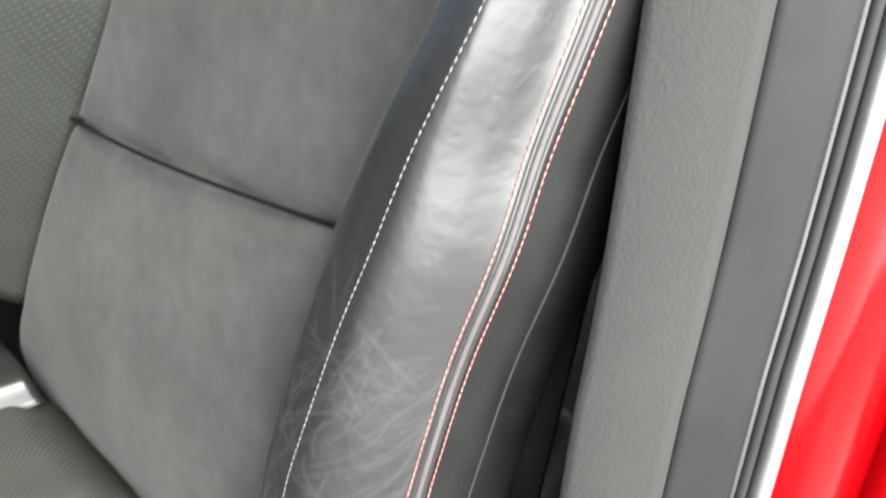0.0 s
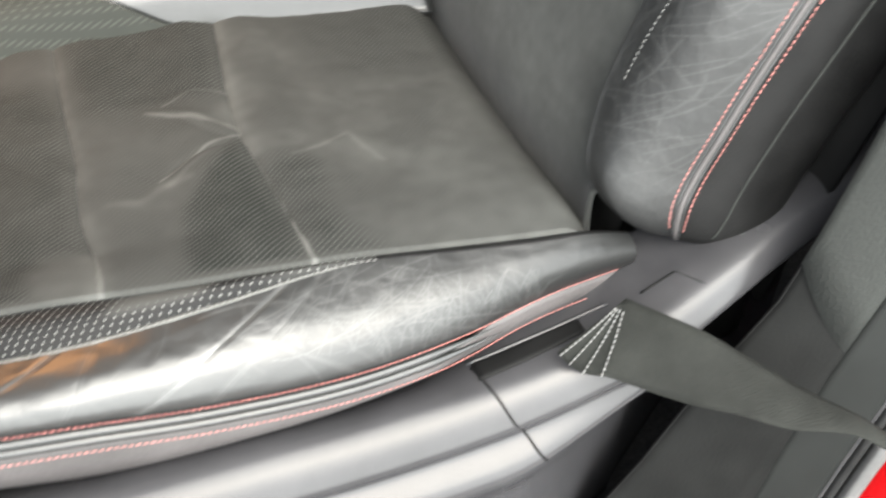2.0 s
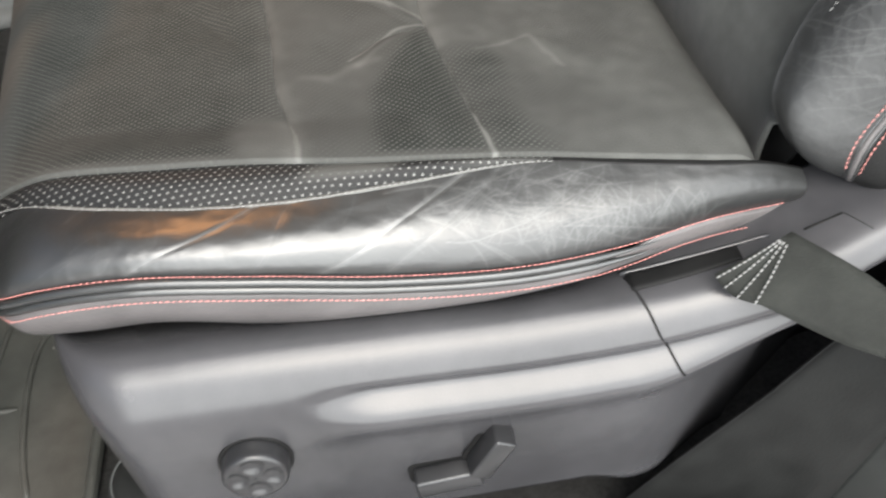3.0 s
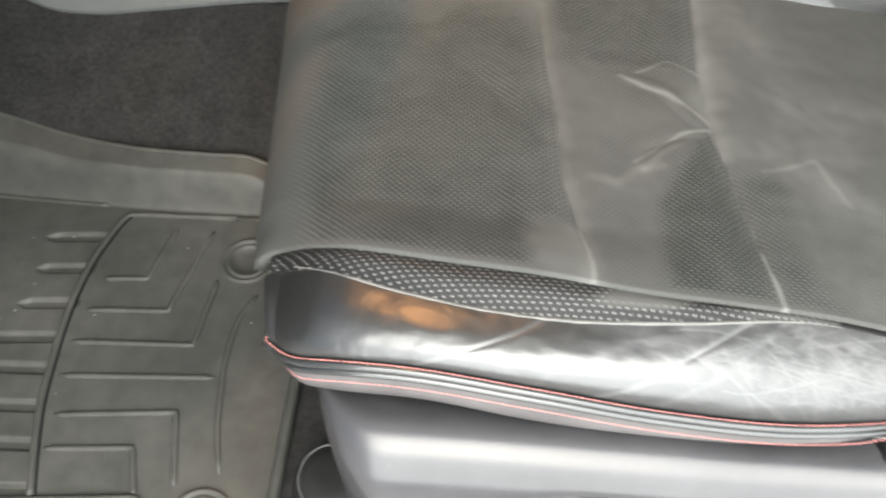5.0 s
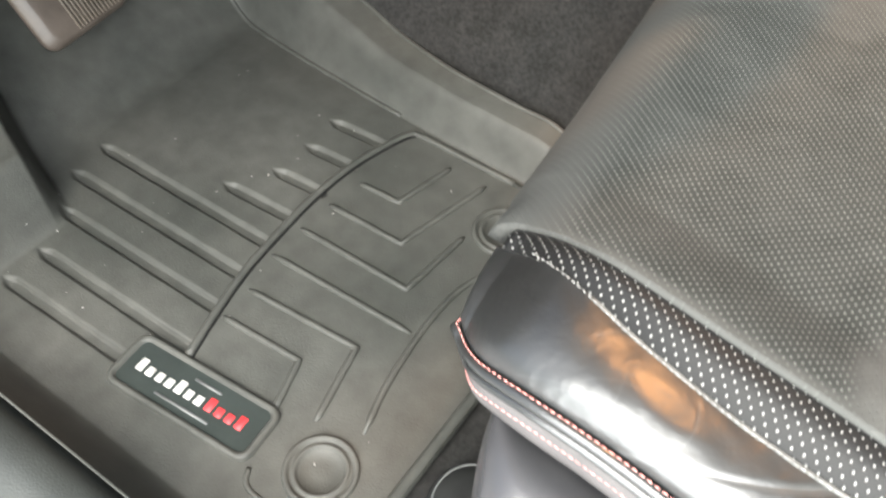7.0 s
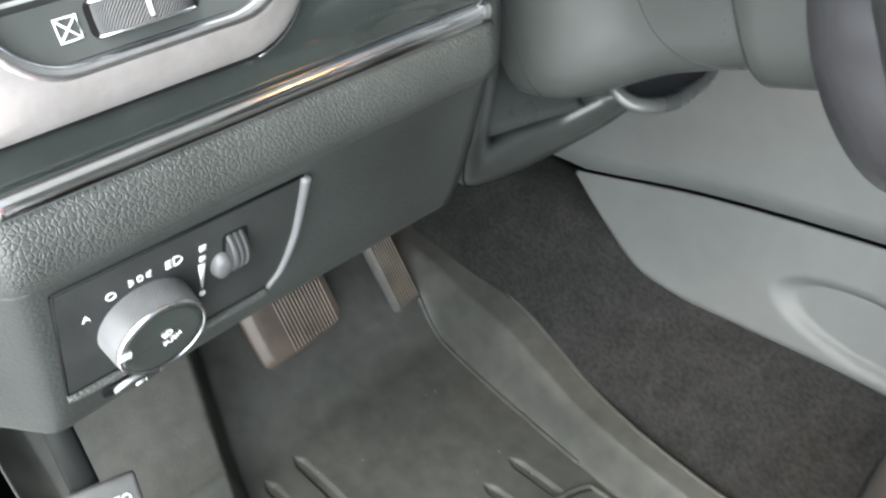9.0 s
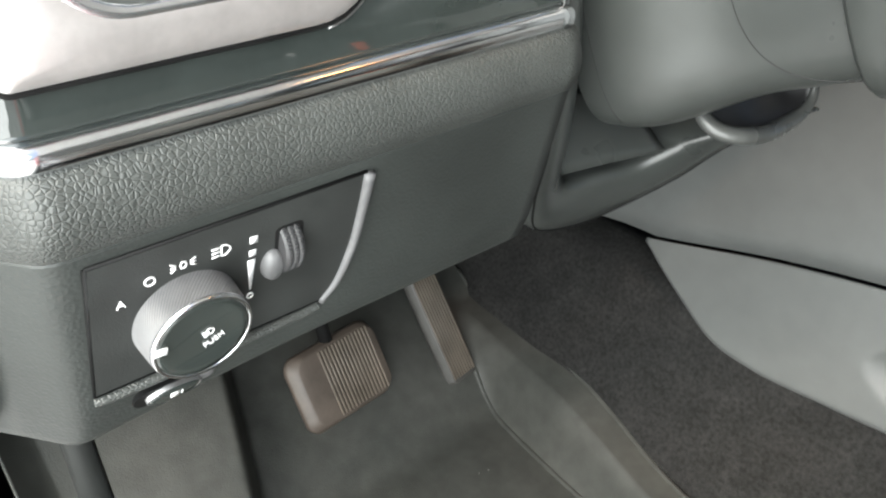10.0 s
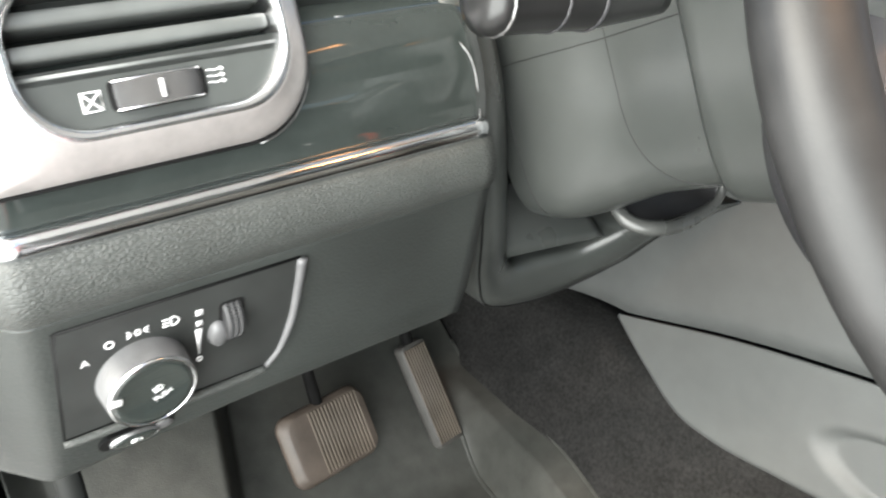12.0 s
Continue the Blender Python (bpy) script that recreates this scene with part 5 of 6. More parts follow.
def dashboard():
    base = empty("dashboard_end", "dark grained lower dashboard with light switch panel", "dashboard", at=(-0.38, 0.1, 0.5), kind="structure")

    def section(name, pts, material, y0=DY0, y1=DY1, label="", n=30, seg=24, wrap=0.05):
        rows = []
        ends = [(-0.036, -0.0875), (-0.022, -0.0765), (-0.010, -0.0675), (-0.0045, -0.0632), (-0.0018, -0.0600), (-0.0005, -0.0560), (0.0, -0.0515)]
        for dx, y in ends + [(0.0, y) for y in np.linspace(y0 + 0.016, y1, n)]:
            # the end towards the door turns a rounded corner and flares back
            rows.append([(x + dx, y, z - 0.007 * max(0, (0.08 - max(y, DY0)) / 0.14) ** 1.5 * min(1, max(0, (0.5 - z) / 0.04))) for x, z in curve(pts, seg)])
        return shell(part(name, loft(rows), material, base, label), 0.004)

    section("lower_face", [(-0.52, 0.452), (-0.42, 0.452), (-0.385, 0.457), (-0.376, 0.470), (-0.368, 0.495), (-0.352, 0.565), (-0.349, 0.578)], DASH, label="smooth dark lower panel")
    section("grain_roll", [(-0.3495, 0.5775), (-0.343, 0.588), (-0.342, 0.600), (-0.346, 0.612), (-0.354, 0.618)], GRAIN, label="leather-grained soft roll")
    section("gloss_band", [(-0.356, 0.627), (-0.357, 0.645), (-0.362, 0.665), (-0.372, 0.685), (-0.388, 0.700), (-0.42, 0.708)], GLOSS, label="glossy black trim band")
    section("chrome_strip", [(-0.3560, 0.6262), (-0.3505, 0.6266), (-0.3478, 0.6250), (-0.3474, 0.6222), (-0.3480, 0.6190), (-0.3500, 0.6170), (-0.3545, 0.6165)], CHROME, y1=DY1 - 0.004, label="bright chrome trim strip", seg=18)
    part("band_edge", tube(curve([(-0.384, 0.150, 0.7005), (-0.386, 0.190, 0.6955), (-0.378, 0.218, 0.690), (-0.366, 0.230, 0.678), (-0.3575, 0.237, 0.661), (-0.3535, 0.2415, 0.620)], 30), 0.0005, 6), BARE, base, "thin bright edge of the trim band")
    part("top_roll", box((-0.50, DY0, 0.70), (-0.395, 0.30, 0.76), 0.02, 4), DASH, base)
    # dark joint between the flared end and the door frame
    part("end_joint", tube(curve([(-0.40, -0.0885, 0.75), (-0.388, -0.0885, 0.66), (-0.379, -0.0885, 0.60), (-0.388, -0.0885, 0.55), (-0.403, -0.0885, 0.48), (-0.44, -0.0885, 0.435)], 30), 0.0030, 8), BLACK, base)
    return base


dashboard()


def slab(u):
    """x of the lower dash face at height z."""
    return -0.352 - (0.565 - u) * 0.229


FACE_N = Vector((1, 0, -0.229)).normalized()


def face_pose(y, z):
    return facing((slab(z), y, z), FACE_N)


def light_switch():
    base = empty("headlight_switch", "black headlight switch panel with rotary knob", "light switch", at=(-0.36, 0.03, 0.53))
    m = face_pose(0.022, 0.530) @ Matrix.Translation((0, 0, 0.0015))
    # panel outline: right edge sweeps in towards the bottom
    out = [(-0.068, 0.041), (-0.072, -0.041), (0.055, -0.041), (0.064, -0.028), (0.071, -0.005), (0.0745, 0.025), (0.0755, 0.041)]
    part("panel", plate(out, 0.004, m @ Matrix.Translation((0, 0, 0.0022))), PANEL, base, "matt black switch panel", smooth=False)
    part("panel_joint", tube([m @ Vector((x, y, 0.0012)) for x, y in ((-0.0685, 0.0415), (-0.0725, -0.0415), (0.054, -0.0415))], 0.0014, 6), BLACK, base)
    part("panel_joint", tube([m @ Vector((x, y, 0.0012)) for x, y in ((-0.0685, 0.0415), (0.0755, 0.0415))], 0.0010, 6), BLACK, base)
    ledge = [m @ Vector((x, y, z)) for x, y, z in ((-0.073, -0.0455, 0.0), (-0.060, -0.0455, 0.0016), (0.0, -0.0452, 0.0022), (0.040, -0.0450, 0.0022), (0.052, -0.0445, 0.0018))]
    part("panel_ledge", tube(curve(ledge, 30), 0.0042, 10, flat=0.7), GRAIN, base, "grained ledge below the panel")
    edge = curve([(0.054, -0.043, 0), (0.064, -0.030, 0), (0.0715, -0.006, 0), (0.075, 0.022, 0), (0.0765, 0.041, 0)], 20)
    part("bright_edge", tube([m @ Vector((x, y, 0.002)) for x, y, _ in edge], [0.0022 + 0.0014 * i / 19 for i in range(20)], 8), KNURL, base, "rounded satin edge")
    k = m @ Matrix.Translation((-0.0250, -0.0085, 0.002))
    # diamond knurling: every second point of every ring stands proud
    rings = [(0.0268 - 0.0010 * u, 0.0155 * u, 0.00035) for u in np.linspace(0, 1, 17)] + [(0.0254, 0.0162, 0.0), (0.0245, 0.0162, 0.0)]
    rows = [[k @ Vector(((r + p * ((i + j) % 2)) * math.cos(a), (r + p * ((i + j) % 2)) * math.sin(a), h)) for j, a in enumerate(np.linspace(0, 2 * math.pi, 168, endpoint=False))] for i, (r, h, p) in enumerate(rings)]
    knob = part("knob_side", loft(rows, close_v=True), KNURL, base, "light grey finely ribbed knob rim", smooth=False)
    k = k @ Matrix.Translation((0, 0, -0.0025))
    part("knob_ring", lathe(k, [(0.0245, 0.0180), (0.0258, 0.0180), (0.0261, 0.0194), (0.0252, 0.0208), (0.0238, 0.0204), (0.0238, 0.0180)], 48), CHROME, knob, "chrome ring")
    part("knob_cap", disc(k, [(0.0239, 0.0185), (0.0237, 0.0204), (0.020, 0.0197), (0.004, 0.0194)], 48), GLOSS, knob, "black knob cap")
    part("pointer", box((-0.0258, -0.0022, 0.0200), (-0.0185, 0.0022, 0.0212), 0.0003, 1, k @ Matrix.Rotation(radians(-8), 4, "Z")), WHITE, knob)
    km = k @ Matrix.Translation((0.0035, 0.0, 0.0200)) @ Matrix.Rotation(radians(22), 4, "Z")
    lettering("push_word", "PUSH", 0.0048, km @ Matrix.Translation((0, -0.0046, 0)), WHITE, knob)
    lamp_icon(knob, km @ Matrix.Translation((0, 0.0026, 0)), 0.5, True)
    # printed marks round the knob
    lettering("auto_mark", "A", 0.0066, m @ Matrix.Translation((-0.0555, 0.0145, 0.0026)), WHITE, base)
    ring_mark(base, m @ Matrix.Translation((-0.0415, 0.0225, 0.0026)), 0.0024)
    side_lamp = m @ Matrix.Translation((-0.0255, 0.0252, 0.0026))
    lamp_icon(base, side_lamp @ Matrix.Translation((0.0012, 0, 0)) @ Matrix.Rotation(radians(180), 4, "Z"), 0.5)
    lamp_icon(base, side_lamp @ Matrix.Translation((-0.0012, 0, 0)) @ Matrix.Rotation(radians(0), 4, "Z"), 0.5)
    for side in (1, -1):
        for q in (-1, 0, 1):
            part("ray_sign", tube([side_lamp @ Vector((side * 0.0035, q * 0.0008, 0)), side_lamp @ Vector((side * 0.0062, q * 0.0024, 0))], 0.0004, 5), WHITE, base)
    lamp_icon(base, m @ Matrix.Translation((-0.0065, 0.0250, 0.0026)), 0.82, True)
    # dimmer wheel with its scale
    for i, s in enumerate((0.0021, 0.0019)):
        part("dimmer_dot", box((-s, -s, 0), (s, s, 0.0004), m=m @ Matrix.Translation((0.0105 - 0.0004 * i, 0.0245 - 0.0085 * i, 0.0024))), WHITE, base)
    part("dimmer_wedge", plate([(-0.0026, 0.0095), (0.0016, 0.0095), (-0.0002, -0.011), (-0.0012, -0.011)], 0.0004, m @ Matrix.Translation((0.0100, 0.002, 0.0028))), WHITE, base)
    ring_mark(base, m @ Matrix.Translation((0.0092, -0.0135, 0.0026)), 0.0016)
    w = m @ Matrix.Translation((0.0305, 0.010, -0.006)) @ Matrix.Rotation(radians(90), 4, "Y")
    w = w @ Matrix.Translation((0, 0, -0.006))
    rings = [(0.009, 0, 0), (0.0158, 0.0003, 0), (0.0166, 0.0012, 0)] + [(0.0168, 0.0016 + 0.0007 * i, 0.0006) for i in range(12)] + [(0.0164, 0.0106, 0), (0.0150, 0.0117, 0), (0.009, 0.012, 0)]
    rings = [(r - 0.0007 * (i in (6, 7, 11, 12)), hgt, p * (i not in (6, 7, 11, 12))) for i, (r, hgt, p) in enumerate(rings)]
    rows = [[w @ Vector(((r + p * (q // 2 % 2)) * math.cos(a), (r + p * (q // 2 % 2)) * math.sin(a), hgt)) for q, a in enumerate(np.linspace(0, 2 * math.pi, 220, endpoint=False))] for r, hgt, p in rings]
    part("dimmer_wheel", loft(rows, close_v=True), DIMMER, base, "ribbed dimmer thumbwheel", smooth=False)
    part("wheel_slot", plate(rounded(0.016, 0.033, 0.003), 0.002, m @ Matrix.Translation((0.0305, 0.0095, 0.0025))), BLACK, base, smooth=False)
    part("wheel_cheek", disc(m @ Matrix.Translation((0.0210, 0.0035, 0.001)) @ Matrix.Diagonal((0.75, 1.15, 1, 1)), [(0.0085, 0), (0.0082, 0.0025), (0.0070, 0.0052), (0.0045, 0.0066)], 28), KNURL, base, "rounded cheek beside the wheel")
    # fuel door button under the panel
    f = facing((-0.3715, -0.012, 0.4705), (1, 0, -0.5))
    part("fuel_recess", plate(rounded(0.046, 0.0155, 0.0077), 0.003, f @ Matrix.Translation((0.002, 0, 0.0012))), BLACK, base, smooth=False)
    fuel = part("fuel_button", disc(f @ Matrix.Diagonal((1.25, 0.55, 1, 1)), [(0.0115, -0.001), (0.0115, 0.0035), (0.0100, 0.0045), (0.004, 0.0047)], 32), GLOSS, base, "oval fuel door release button")
    part("fuel_ring", lathe(f @ Matrix.Diagonal((1.25, 0.57, 1, 1)), [(0.0120, -0.001), (0.0121, 0.0036), (0.0116, 0.0040), (0.0114, 0.0)], 32), BARE, fuel)
    part("fuel_ramp", disc(f @ Matrix.Translation((0.0185, 0, 0)) @ Matrix.Diagonal((1.0, 0.9, 1, 1)), [(0.0066, -0.002), (0.0060, 0.0016), (0.0035, 0.0024)], 24), KNURL, base, "satin ramp beside the button")
    part("fuel_mark", box((-0.0028, -0.0022, 0.0046), (0.0018, 0.0022, 0.0050), m=f), WHITE, fuel)
    part("fuel_mark", box((0.0030, -0.0020, 0.0046), (0.0038, 0.0016, 0.0050), m=f), WHITE, fuel)


def lamp_icon(base, m, s, bars=False):
    """A lamp sign: a D-shaped outline, with rays on its left where lit."""
    out = curve([(0, 0.0038 * s, 0), (0.003 * s, 0.0036 * s, 0), (0.0058 * s, 0, 0), (0.003 * s, -0.0036 * s, 0), (0, -0.0038 * s, 0)], 16)
    pts = [m @ Vector((x, y, 0)) for x, y, _ in out]
    part("lamp_sign", tube(pts + [pts[0]], 0.0004 * s + 0.0001, 5), WHITE, base)
    if bars:
        for k in range(3):
            part("ray_sign", box((-0.006 * s, (-0.003 + 0.003 * k - 0.0005) * s, -0.0002), (-0.001 * s, (-0.003 + 0.003 * k + 0.0005) * s, 0.0003), m=m), WHITE, base)


def ring_mark(base, m, r):
    part("ring_sign", tube([m @ Vector((r * math.cos(a), r * math.sin(a), 0)) for a in np.linspace(0, 2 * math.pi, 20, endpoint=False)], 0.0005, 5, closed=True), WHITE, base)


PANEL = mat("switch_panel", (0.021, 0.0225, 0.0215), 0.5, bump=0.2, bscale=1100)
SHROUD = mat("column_plastic", (0.036, 0.039, 0.037), 0.29, bump=0.1, bscale=1500, scale=10, spots=0.05)
STALK = mat("stalk_plastic", (0.012, 0.012, 0.012), 0.3, bump=0.04, bscale=900)
LEVER = mat("lever_plastic", (0.05, 0.052, 0.05), 0.28, bump=0.04, bscale=900)
DIMMER = mat("dimmer_grey", (0.032, 0.032, 0.033), 0.45, bump=0.1, bscale=900)
KNURL = mat("knob_grey", (0.11, 0.11, 0.112), 0.45, bump=0.1, bscale=900)
light_switch()


def rounded_to(a0, a1, b0, b1, radii, n=10):
    """Outline of a rectangle whose corners (top right, top left, bottom left, bottom right) have their own radii."""
    out = []
    for k, (cx, cy, r) in enumerate(((a1, b1, radii[0]), (a0, b1, radii[1]), (a0, b0, radii[2]), (a1, b0, radii[3]))):
        sx, sy = (1, -1, -1, 1)[k], (1, 1, -1, -1)[k]
        for a in np.linspace(k * 90, k * 90 + 90, n):
            out.append((cx - sx * r + r * math.cos(radians(a)), cy - sy * r + r * math.sin(radians(a))))
    return out


def air_vent():
    base = empty("air_vent", "dash air vent with silver bezel and thumbwheel", "air vent", at=(-0.36, 0.03, 0.68))
    m = facing((-0.350, 0.022, 0.655), (1, 0, 0.36))
    ring = lambda a0, a1, b0, b1, radii, z: [m @ Vector((x, y, z)) for x, y in rounded_to(a0, a1, b0, b1, radii)]  # noqa: E731
    big, mid, hole = (0.045, 0.008, 0.006, 0.045), (0.040, 0.020, 0.022, 0.041), (0.030, 0.030, 0.032, 0.034)
    prof = [(-0.083, 0.0965, -0.0055, 0.107, big, -0.016), (-0.083, 0.0965, -0.0055, 0.107, big, -0.001), (-0.0825, 0.0958, -0.0048, 0.1062, big, 0.0012), (-0.080, 0.0935, -0.0022, 0.104, big, 0.0034), (-0.074, 0.0900, 0.0020, 0.100, mid, 0.0056), (-0.067, 0.0862, 0.0075, 0.096, mid, 0.0074), (-0.0632, 0.0845, 0.0106, 0.0945, hole, 0.0082), (-0.0618, 0.0836, 0.0118, 0.0936, hole, 0.0082)]
    bezel = part("bezel", loft([ring(*p) for p in prof], close_v=True), SILVER, base, "satin silver bezel")
    lip = [(-0.0619, 0.0837, 0.0117, 0.0937, hole, 0.0082), (-0.0606, 0.0826, 0.0131, 0.0925, hole, 0.0090), (-0.0592, 0.0814, 0.0146, 0.0912, hole, 0.0088), (-0.0578, 0.0800, 0.0160, 0.0898, hole, 0.0078), (-0.0566, 0.0788, 0.0172, 0.0886, hole, 0.0040), (-0.0562, 0.0784, 0.0176, 0.0882, hole, -0.022)]
    part("bezel_lip", loft([ring(*p) for p in lip], close_v=True), LIP, bezel, "bright polished inner lip")
    part("bezel_gap", tube(ring(-0.083, 0.0973, -0.0063, 0.1075, big, -0.0040), 0.0014, 6, closed=True), BLACK, bezel)
    right = [p for p in rounded_to(-0.083, 0.0990, -0.0082, 0.109, big, 14) if p[0] > 0.055]
    part("gap_edge", tube([m @ Vector((x, y, -0.0062)) for x, y in sorted(right, key=lambda p: p[1])], 0.0007, 6), BARE, bezel, "thin bright edge beside the bezel")
    face = part("vent_face", plate(rounded_to(-0.0563, 0.0785, 0.0175, 0.0455, (0.004, 0.004, 0.030, 0.032)), 0.006, m @ Matrix.Translation((0, 0, 0.0012))), VENT_FACE, base, "dark lower face of the vent", smooth=False)
    part("face_edge", tube([m @ Vector((-0.0560, 0.0452, -0.0012)), m @ Vector((0.0782, 0.0452, -0.0012))], 0.0026, 10), LOUVER, face, "rounded upper edge of the vent face")
    part("vent_duct", plate(rounded_to(-0.057, 0.079, 0.017, 0.089, hole), 0.004, m @ Matrix.Translation((0, 0, -0.035))), BLACK, base)
    for k in range(3):
        z0 = 0.0575 + k * 0.0155
        part("louver", box((-0.0555, z0 - 0.0042, -0.026), (0.0778, z0 + 0.0042, -0.0005), 0.0030, 3, m @ Matrix.Translation((0, z0, 0)) @ pose(0, 0, 0, -8, 0, 0) @ Matrix.Translation((0, -z0, 0))), LOUVER, base, "dark horizontal louver")
    wa, wb = 0.0090, 0.0310
    part("wheel_slot", plate(rounded(0.0505, 0.0165, 0.004), 0.002, m @ Matrix.Translation((wa, wb, 0.0020))), BLACK, base, smooth=False)
    rows = []
    for y in np.linspace(-0.0066, 0.0066, 15):
        # fine teeth, every second row offset
        i = int(round((y + 0.0066) / 0.0132 * 14))
        rows.append([m @ Vector((wa + 0.0236 * math.sin(a) * (1 - 0.02 * abs(y) / 0.0066), wb + y, 0.0020 + (0.0062 + 0.0006 * ((i + q) % 2)) * math.cos(a * 1.15))) for q, a in enumerate(np.linspace(-1.3, 1.3, 71))])
    wheel = part("thumbwheel", loft(rows), DIMMER, base, "finely ribbed thumbwheel", smooth=False)
    for y in (-0.0071, 0.0071):
        part("wheel_edge", tube([m @ Vector((wa + 0.0238 * math.sin(a), wb + y, 0.0018 + 0.0060 * math.cos(a * 1.15))) for a in np.linspace(-1.3, 1.3, 24)], 0.0007, 6), LIP, wheel, "bright wheel edge")
    part("wheel_mark", box((-0.0010, -0.0046, 0.0066), (0.0010, 0.0046, 0.0092), m=m @ Matrix.Translation((wa, wb, 0))), WHITE, wheel)
    # signs: closed vent and open airflow
    q = m @ Matrix.Translation((-0.0247, 0.0302, 0.0016))
    w = 0.0047
    part("closed_sign", tube([q @ Vector(p) for p in ((-w, -w, 0), (w, -w, 0), (w, w, 0), (-w, w, 0))], 0.0006, 5, closed=True), WHITE, face)
    for a in (1, -1):
        part("closed_sign", tube([q @ Vector((-w, -w * a, 0)), q @ Vector((w, w * a, 0))], 0.0005, 5), WHITE, face)
    q = m @ Matrix.Translation((0.0404, 0.0325, 0.0016))
    for k in range(3):
        y = -0.0032 + 0.0032 * k
        part("flow_sign", tube([q @ Vector((-0.0048 + 0.0010 * i, y + 0.0003 * math.sin(i * 1.1), 0)) for i in range(10)], 0.00042, 5), WHITE, face)
        part("flow_sign", tube([q @ Vector((0.0030, y + 0.0011, 0)), q @ Vector((0.0047, y, 0)), q @ Vector((0.0030, y - 0.0009, 0))], 0.00036, 5), WHITE, face)


LOUVER = mat("louver_plastic", (0.085, 0.09, 0.087), 0.40, spec=0.8, bump=0.05, bscale=900, scale=10)
VENT_FACE = mat("vent_face", (0.05, 0.054, 0.052), 0.38, bump=0.06, bscale=900, scale=10)
LIP = mat("polished_lip", (0.78, 0.78, 0.79), 0.24, metal=1.0, spots=0.04)
air_vent()


def column():
    base = empty("steering_column", "dark plastic steering column shroud with tilt lever", "steering column", at=(-0.3, 0.3, 0.62))
    # shroud: rounded body running from the dash to the wheel, fullest near its foot
    ax = Vector((0.88, 0, 0.42)).normalized()
    upv = Vector((-0.42, 0, 0.88)).normalized()
    c0 = Vector((-0.42, 0.372, 0.613))

    def skin(s, a, grow=1.0):
        fall = min(1, max(0, (s - 0.038) / 0.092))
        fall = fall * fall * (3 - 2 * fall)
        foot = 0.95 + 0.05 * math.sin(math.pi / 2 * min(1, s / 0.04))
        ca, sa = math.cos(a), math.sin(a)
        w = 0.075 * abs(ca) ** 0.40 * (1 if ca > 0 else -1) * (foot - 0.23 * fall)
        h = (0.096 if sa > 0 else 0.108) * abs(sa) ** 0.42 * (1 if sa > 0 else -1) * (foot - 0.10 * fall)
        return c0 + ax * s + (Vector((0, w, 0)) + upv * h) * grow

    angles = np.linspace(0, 2 * math.pi, 72, endpoint=False)
    shroud = part("shroud", loft([[skin(s, a) for a in angles] for s in np.linspace(0.004, 0.20, 36)], close_v=True), SHROUD, base, "satin dark column shroud")
    part("hub_collar", loft([[skin(min(s, 0.19), a, g) + ax * max(0, s - 0.19) for a in angles] for s, g in ((0.186, 0.98), (0.187, 1.09), (0.190, 1.115), (0.20, 1.125), (0.27, 1.20), (0.33, 1.22))], close_v=True), SHROUD, base, "smooth collar behind the wheel")
    part("shroud_joint", tube([skin(s, math.pi * 0.995, 1.001) for s in np.linspace(0.01, 0.185, 30)], 0.0004, 5), SEAL, shroud)
    part("shroud_joint", tube([skin(0.121 + 0.05 * max(0, (a - math.pi) / 1.2) ** 1.6, a, 1.001) for a in np.linspace(math.pi * 0.6, math.pi * 1.42, 40)], 0.0004, 5), SEAL, shroud)
    part("shroud_joint", tube([skin(0.026, a, 1.001) for a in np.linspace(math.pi * 0.6, math.pi * 1.3, 30)], 0.0003, 5), SEAL, shroud)
    # frame round the column's mouth: down beside the dash face, then sweeping under the column
    outer = curve([(-0.385, 0.227, 0.70), (-0.358, 0.240, 0.612), (-0.358, 0.249, 0.579), (-0.376, 0.264, 0.517), (-0.405, 0.288, 0.458), (-0.425, 0.316, 0.415), (-0.430, 0.368, 0.397), (-0.420, 0.409, 0.403), (-0.390, 0.450, 0.434), (-0.360, 0.471, 0.4705), (-0.31, 0.498, 0.512)], 80)
    inner = curve([(-0.395, 0.272, 0.70), (-0.382, 0.2814, 0.640), (-0.385, 0.2926, 0.5665), (-0.400, 0.310, 0.510), (-0.415, 0.3245, 0.472), (-0.420, 0.340, 0.451), (-0.415, 0.371, 0.451), (-0.405, 0.408, 0.453), (-0.387, 0.430, 0.468), (-0.370, 0.440, 0.480), (-0.325, 0.470, 0.507)], 80)
    rows = []
    for p, q in zip(outer, inner):
        across = q - p
        rows.append([p + (-0.05, 0, 0), p + (-0.004, 0, 0), p + across * 0.03 + (0.001, 0, 0.001), p + across * 0.3 + (0.006, 0, 0.003), p + across * 0.7 + (0.006, 0, 0.004), p + across * 0.93 + (0.003, 0, 0.002), q + (-0.003, 0, 0), q + across * 0.05 + (-0.02, 0, -0.002), q + across * 0.1 + (-0.08, 0, 0.0)])
    shell(part("mouth_frame", loft(rows), SHROUD, base, "curved frame under the column"), 0.002)
    part("frame_joint", tube([p + (0.0005, 0.0008, 0) for p in outer[6:]], 0.0009, 6), BLACK, base)
    shell(part("mouth_back", loft([[(-0.47 - 0.005 * v, DY1 + 0.36 * u, 0.42 + 0.06 * u + 0.32 * v) for v in np.linspace(0, 1, 4)] for u in np.linspace(0, 1, 6)]), BLACK, base), 0.003)
    # rounded inner panel in the mouth
    rows = []
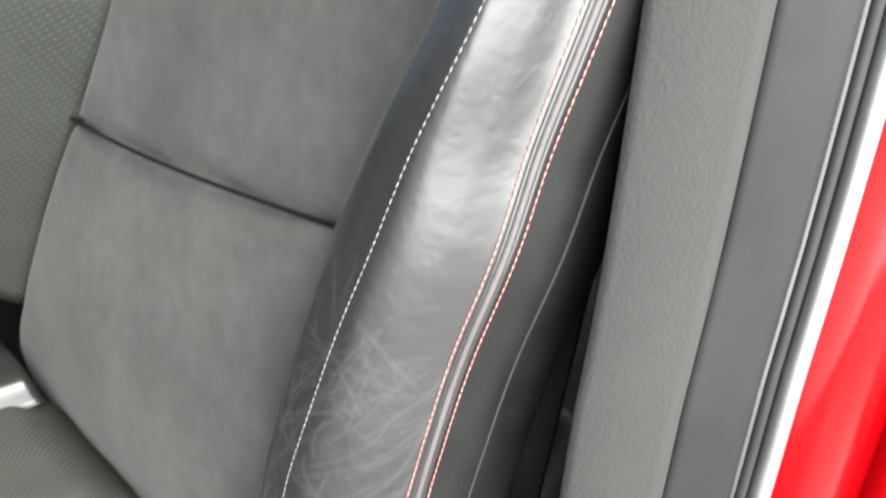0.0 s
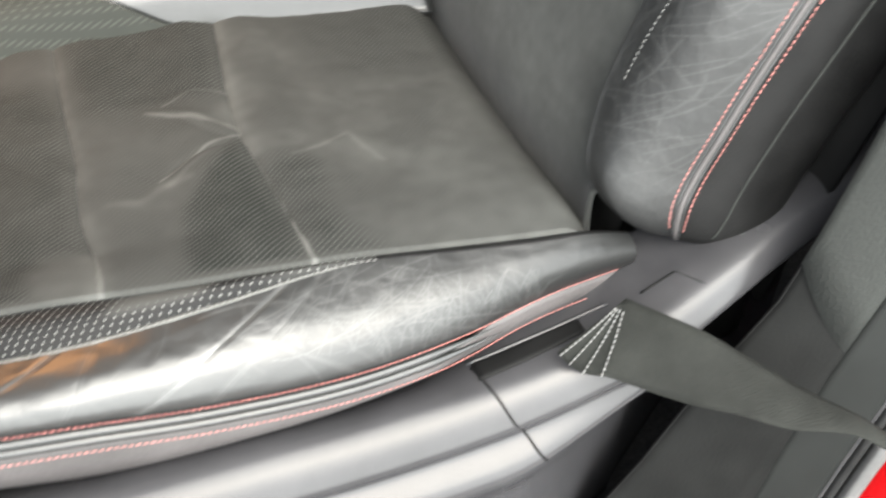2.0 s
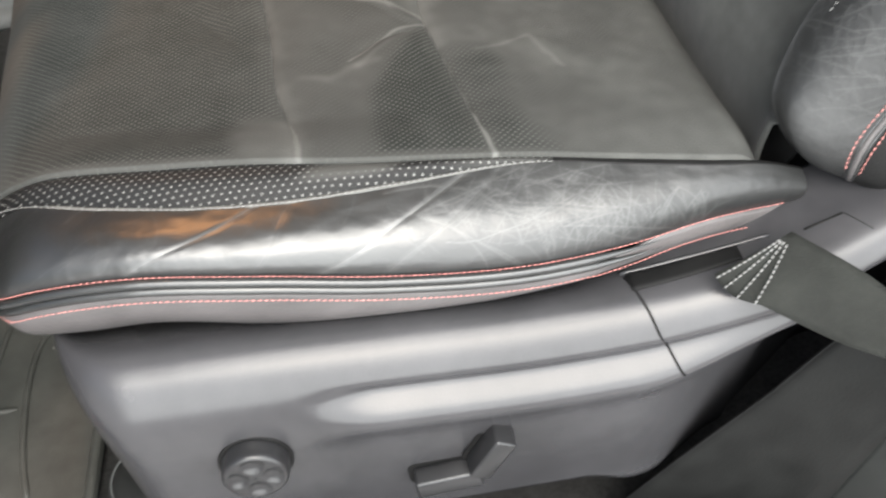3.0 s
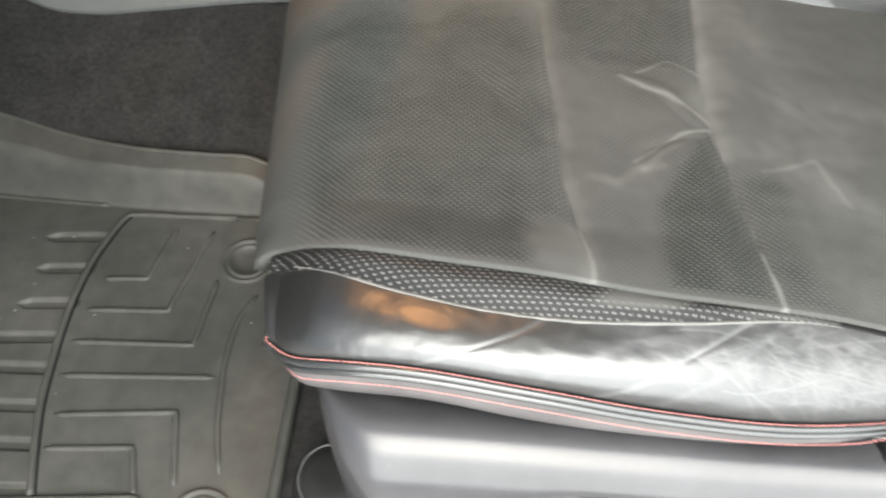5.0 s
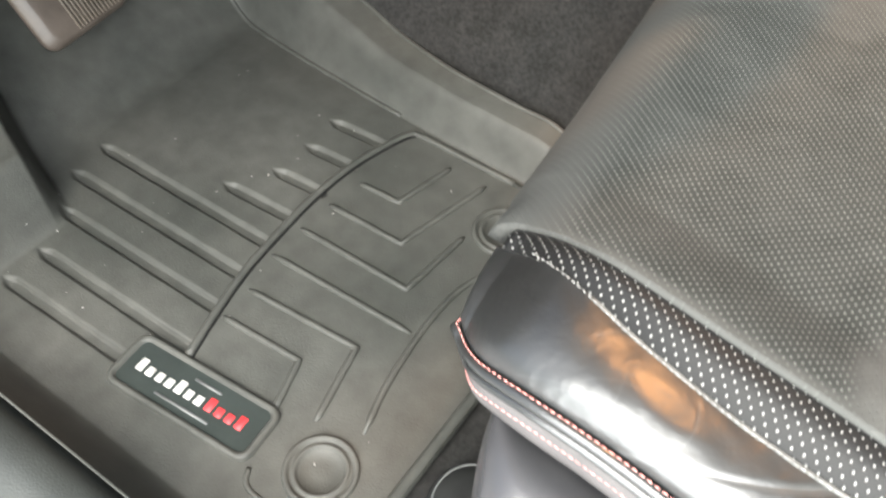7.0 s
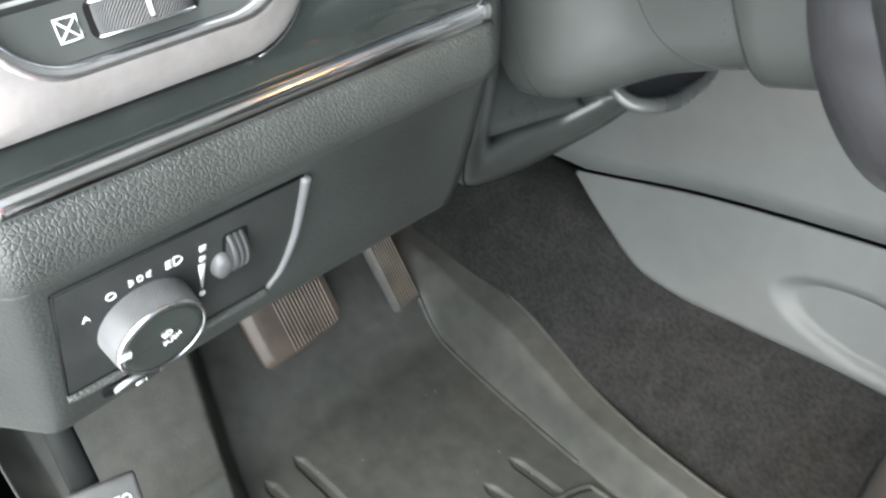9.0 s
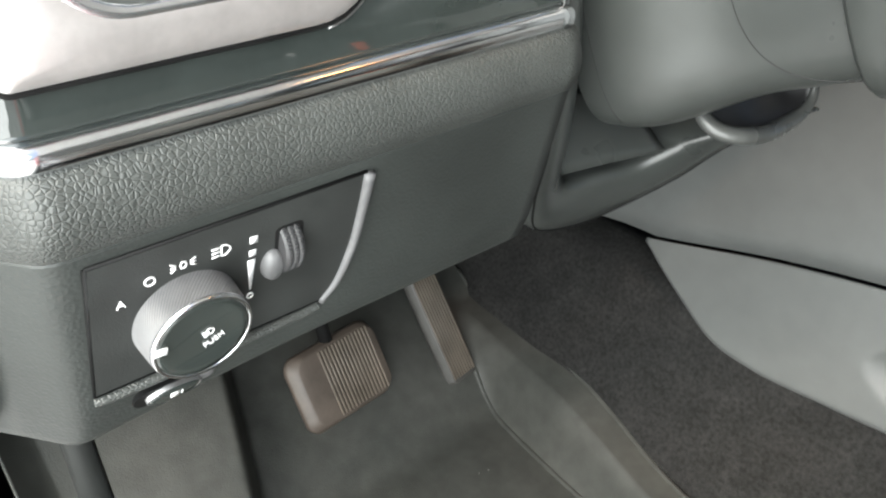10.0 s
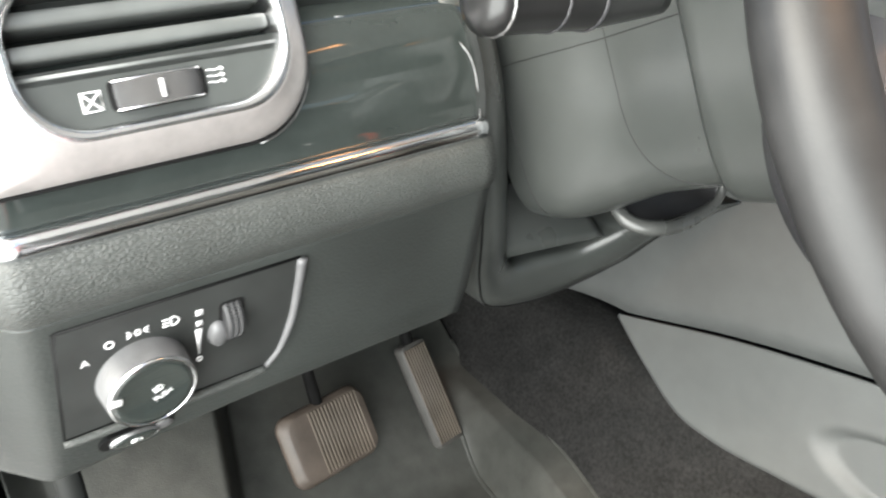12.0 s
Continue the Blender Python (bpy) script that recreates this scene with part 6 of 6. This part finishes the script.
    for u in np.linspace(0, 1, 14):
        rows.append([(-0.425 + 0.040 * u - 0.05 * v, 0.300 + 0.115 * u, 0.462 + 0.010 * u + 0.055 * math.sin(v * 1.5) * (1 - 0.55 * u * u)) for v in np.linspace(0, 1, 10)])
    shell(part("mouth_ledge", loft(rows), SHROUD, base), 0.003)
    # tilt lever: a dished spoon with a rolled rim, its tip bent up
    rim = curve([(-0.335, 0.352, 0.556), (-0.320, 0.349, 0.545), (-0.308, 0.351, 0.537), (-0.297, 0.3606, 0.5335), (-0.290, 0.380, 0.5315), (-0.2885, 0.400, 0.5325), (-0.286, 0.418, 0.5375), (-0.285, 0.428, 0.546), (-0.287, 0.432, 0.557)], 44)
    lever = part("tilt_lever", tube(rim, [0.0050 + 0.0022 * math.sin(math.pi * min(1, i / 36)) - 0.0022 * max(0, (i - 30) / 13) for i in range(44)], 12, flat=0.8), LEVER, base, "satin tilt lever")
    shell(part("lever_dish", loft([[Vector(p).lerp(Vector((-0.335, 0.07 + 0.82 * p[1], 0.556)), v * 0.8) + Vector((0, 0, 0.001 - 0.006 * math.sin(math.pi * v))) for v in np.linspace(0, 1, 8)] for p in rim[9:]]), KNOB, lever), 0.002)
    # stalk above the column
    path = curve([(-0.26, 0.29, 0.718), (-0.252, 0.225, 0.727), (-0.248, 0.175, 0.733), (-0.246, 0.145, 0.736)], 18)
    stalk = part("control_stalk", tube(path, [0.010 + 0.007 * min(1, i / 6) - (0.008 if i == 17 else 0) for i in range(18)], 16), STALK, base, "glossy black control stalk")
    for i, r in ((6, 0.0178), (9, 0.0176), (15, 0.0178)):
        part("stalk_ring", tube([path[i], path[i] + (path[i + 1] - path[i]) * 0.22], r, 20), BARE if i == 15 else SHELL, stalk, "bright ring on the stalk" if i == 15 else "")
    part("stalk_mark", box((-0.235, 0.196, 0.7275), (-0.2335, 0.204, 0.7295), 0.0002, 1), WHITE, stalk)


column()


def steering_wheel():
    base = empty("steering_wheel", "black leather steering wheel", "steering wheel", at=(-0.075, 0.374, 0.689))
    tilt = radians(36.3)
    nrm = Vector((math.cos(tilt), 0, math.sin(tilt)))
    down = Vector((math.sin(tilt), 0, -math.cos(tilt)))
    c = Vector((-0.075, 0.374, 0.689))
    pts = [c + 0.184 * (math.cos(a) * Vector((0, 1, 0)) + math.sin(a) * down) for a in np.linspace(0, 2 * math.pi, 72, endpoint=False)]
    part("rim", tube(pts, 0.025, 24, closed=True, up=nrm, flat=0.8), WHEEL, base, "smooth dark leather rim")
    m = facing(c - nrm * 0.03, nrm)
    part("hub", disc(m, [(0.05, -0.085), (0.085, -0.075), (0.104, -0.045), (0.108, -0.01), (0.098, 0.008), (0.07, 0.016)], 48), SHELL, base, "dark hub cover")
    for a in (0, 180, 90):
        p = c + 0.178 * (math.cos(radians(a)) * Vector((0, 1, 0)) + math.sin(radians(a)) * down)
        part("spoke", tube([c - nrm * 0.02, c.lerp(p, 0.6) - nrm * 0.012, p], [0.03, 0.02, 0.016], 10, flat=0.4, up=nrm), SHELL, base)


WHEEL = mat("wheel_leather", (0.018, 0.018, 0.018), 0.48, spec=0.4, bump=0.04, bscale=700, kind="grain")
steering_wheel()
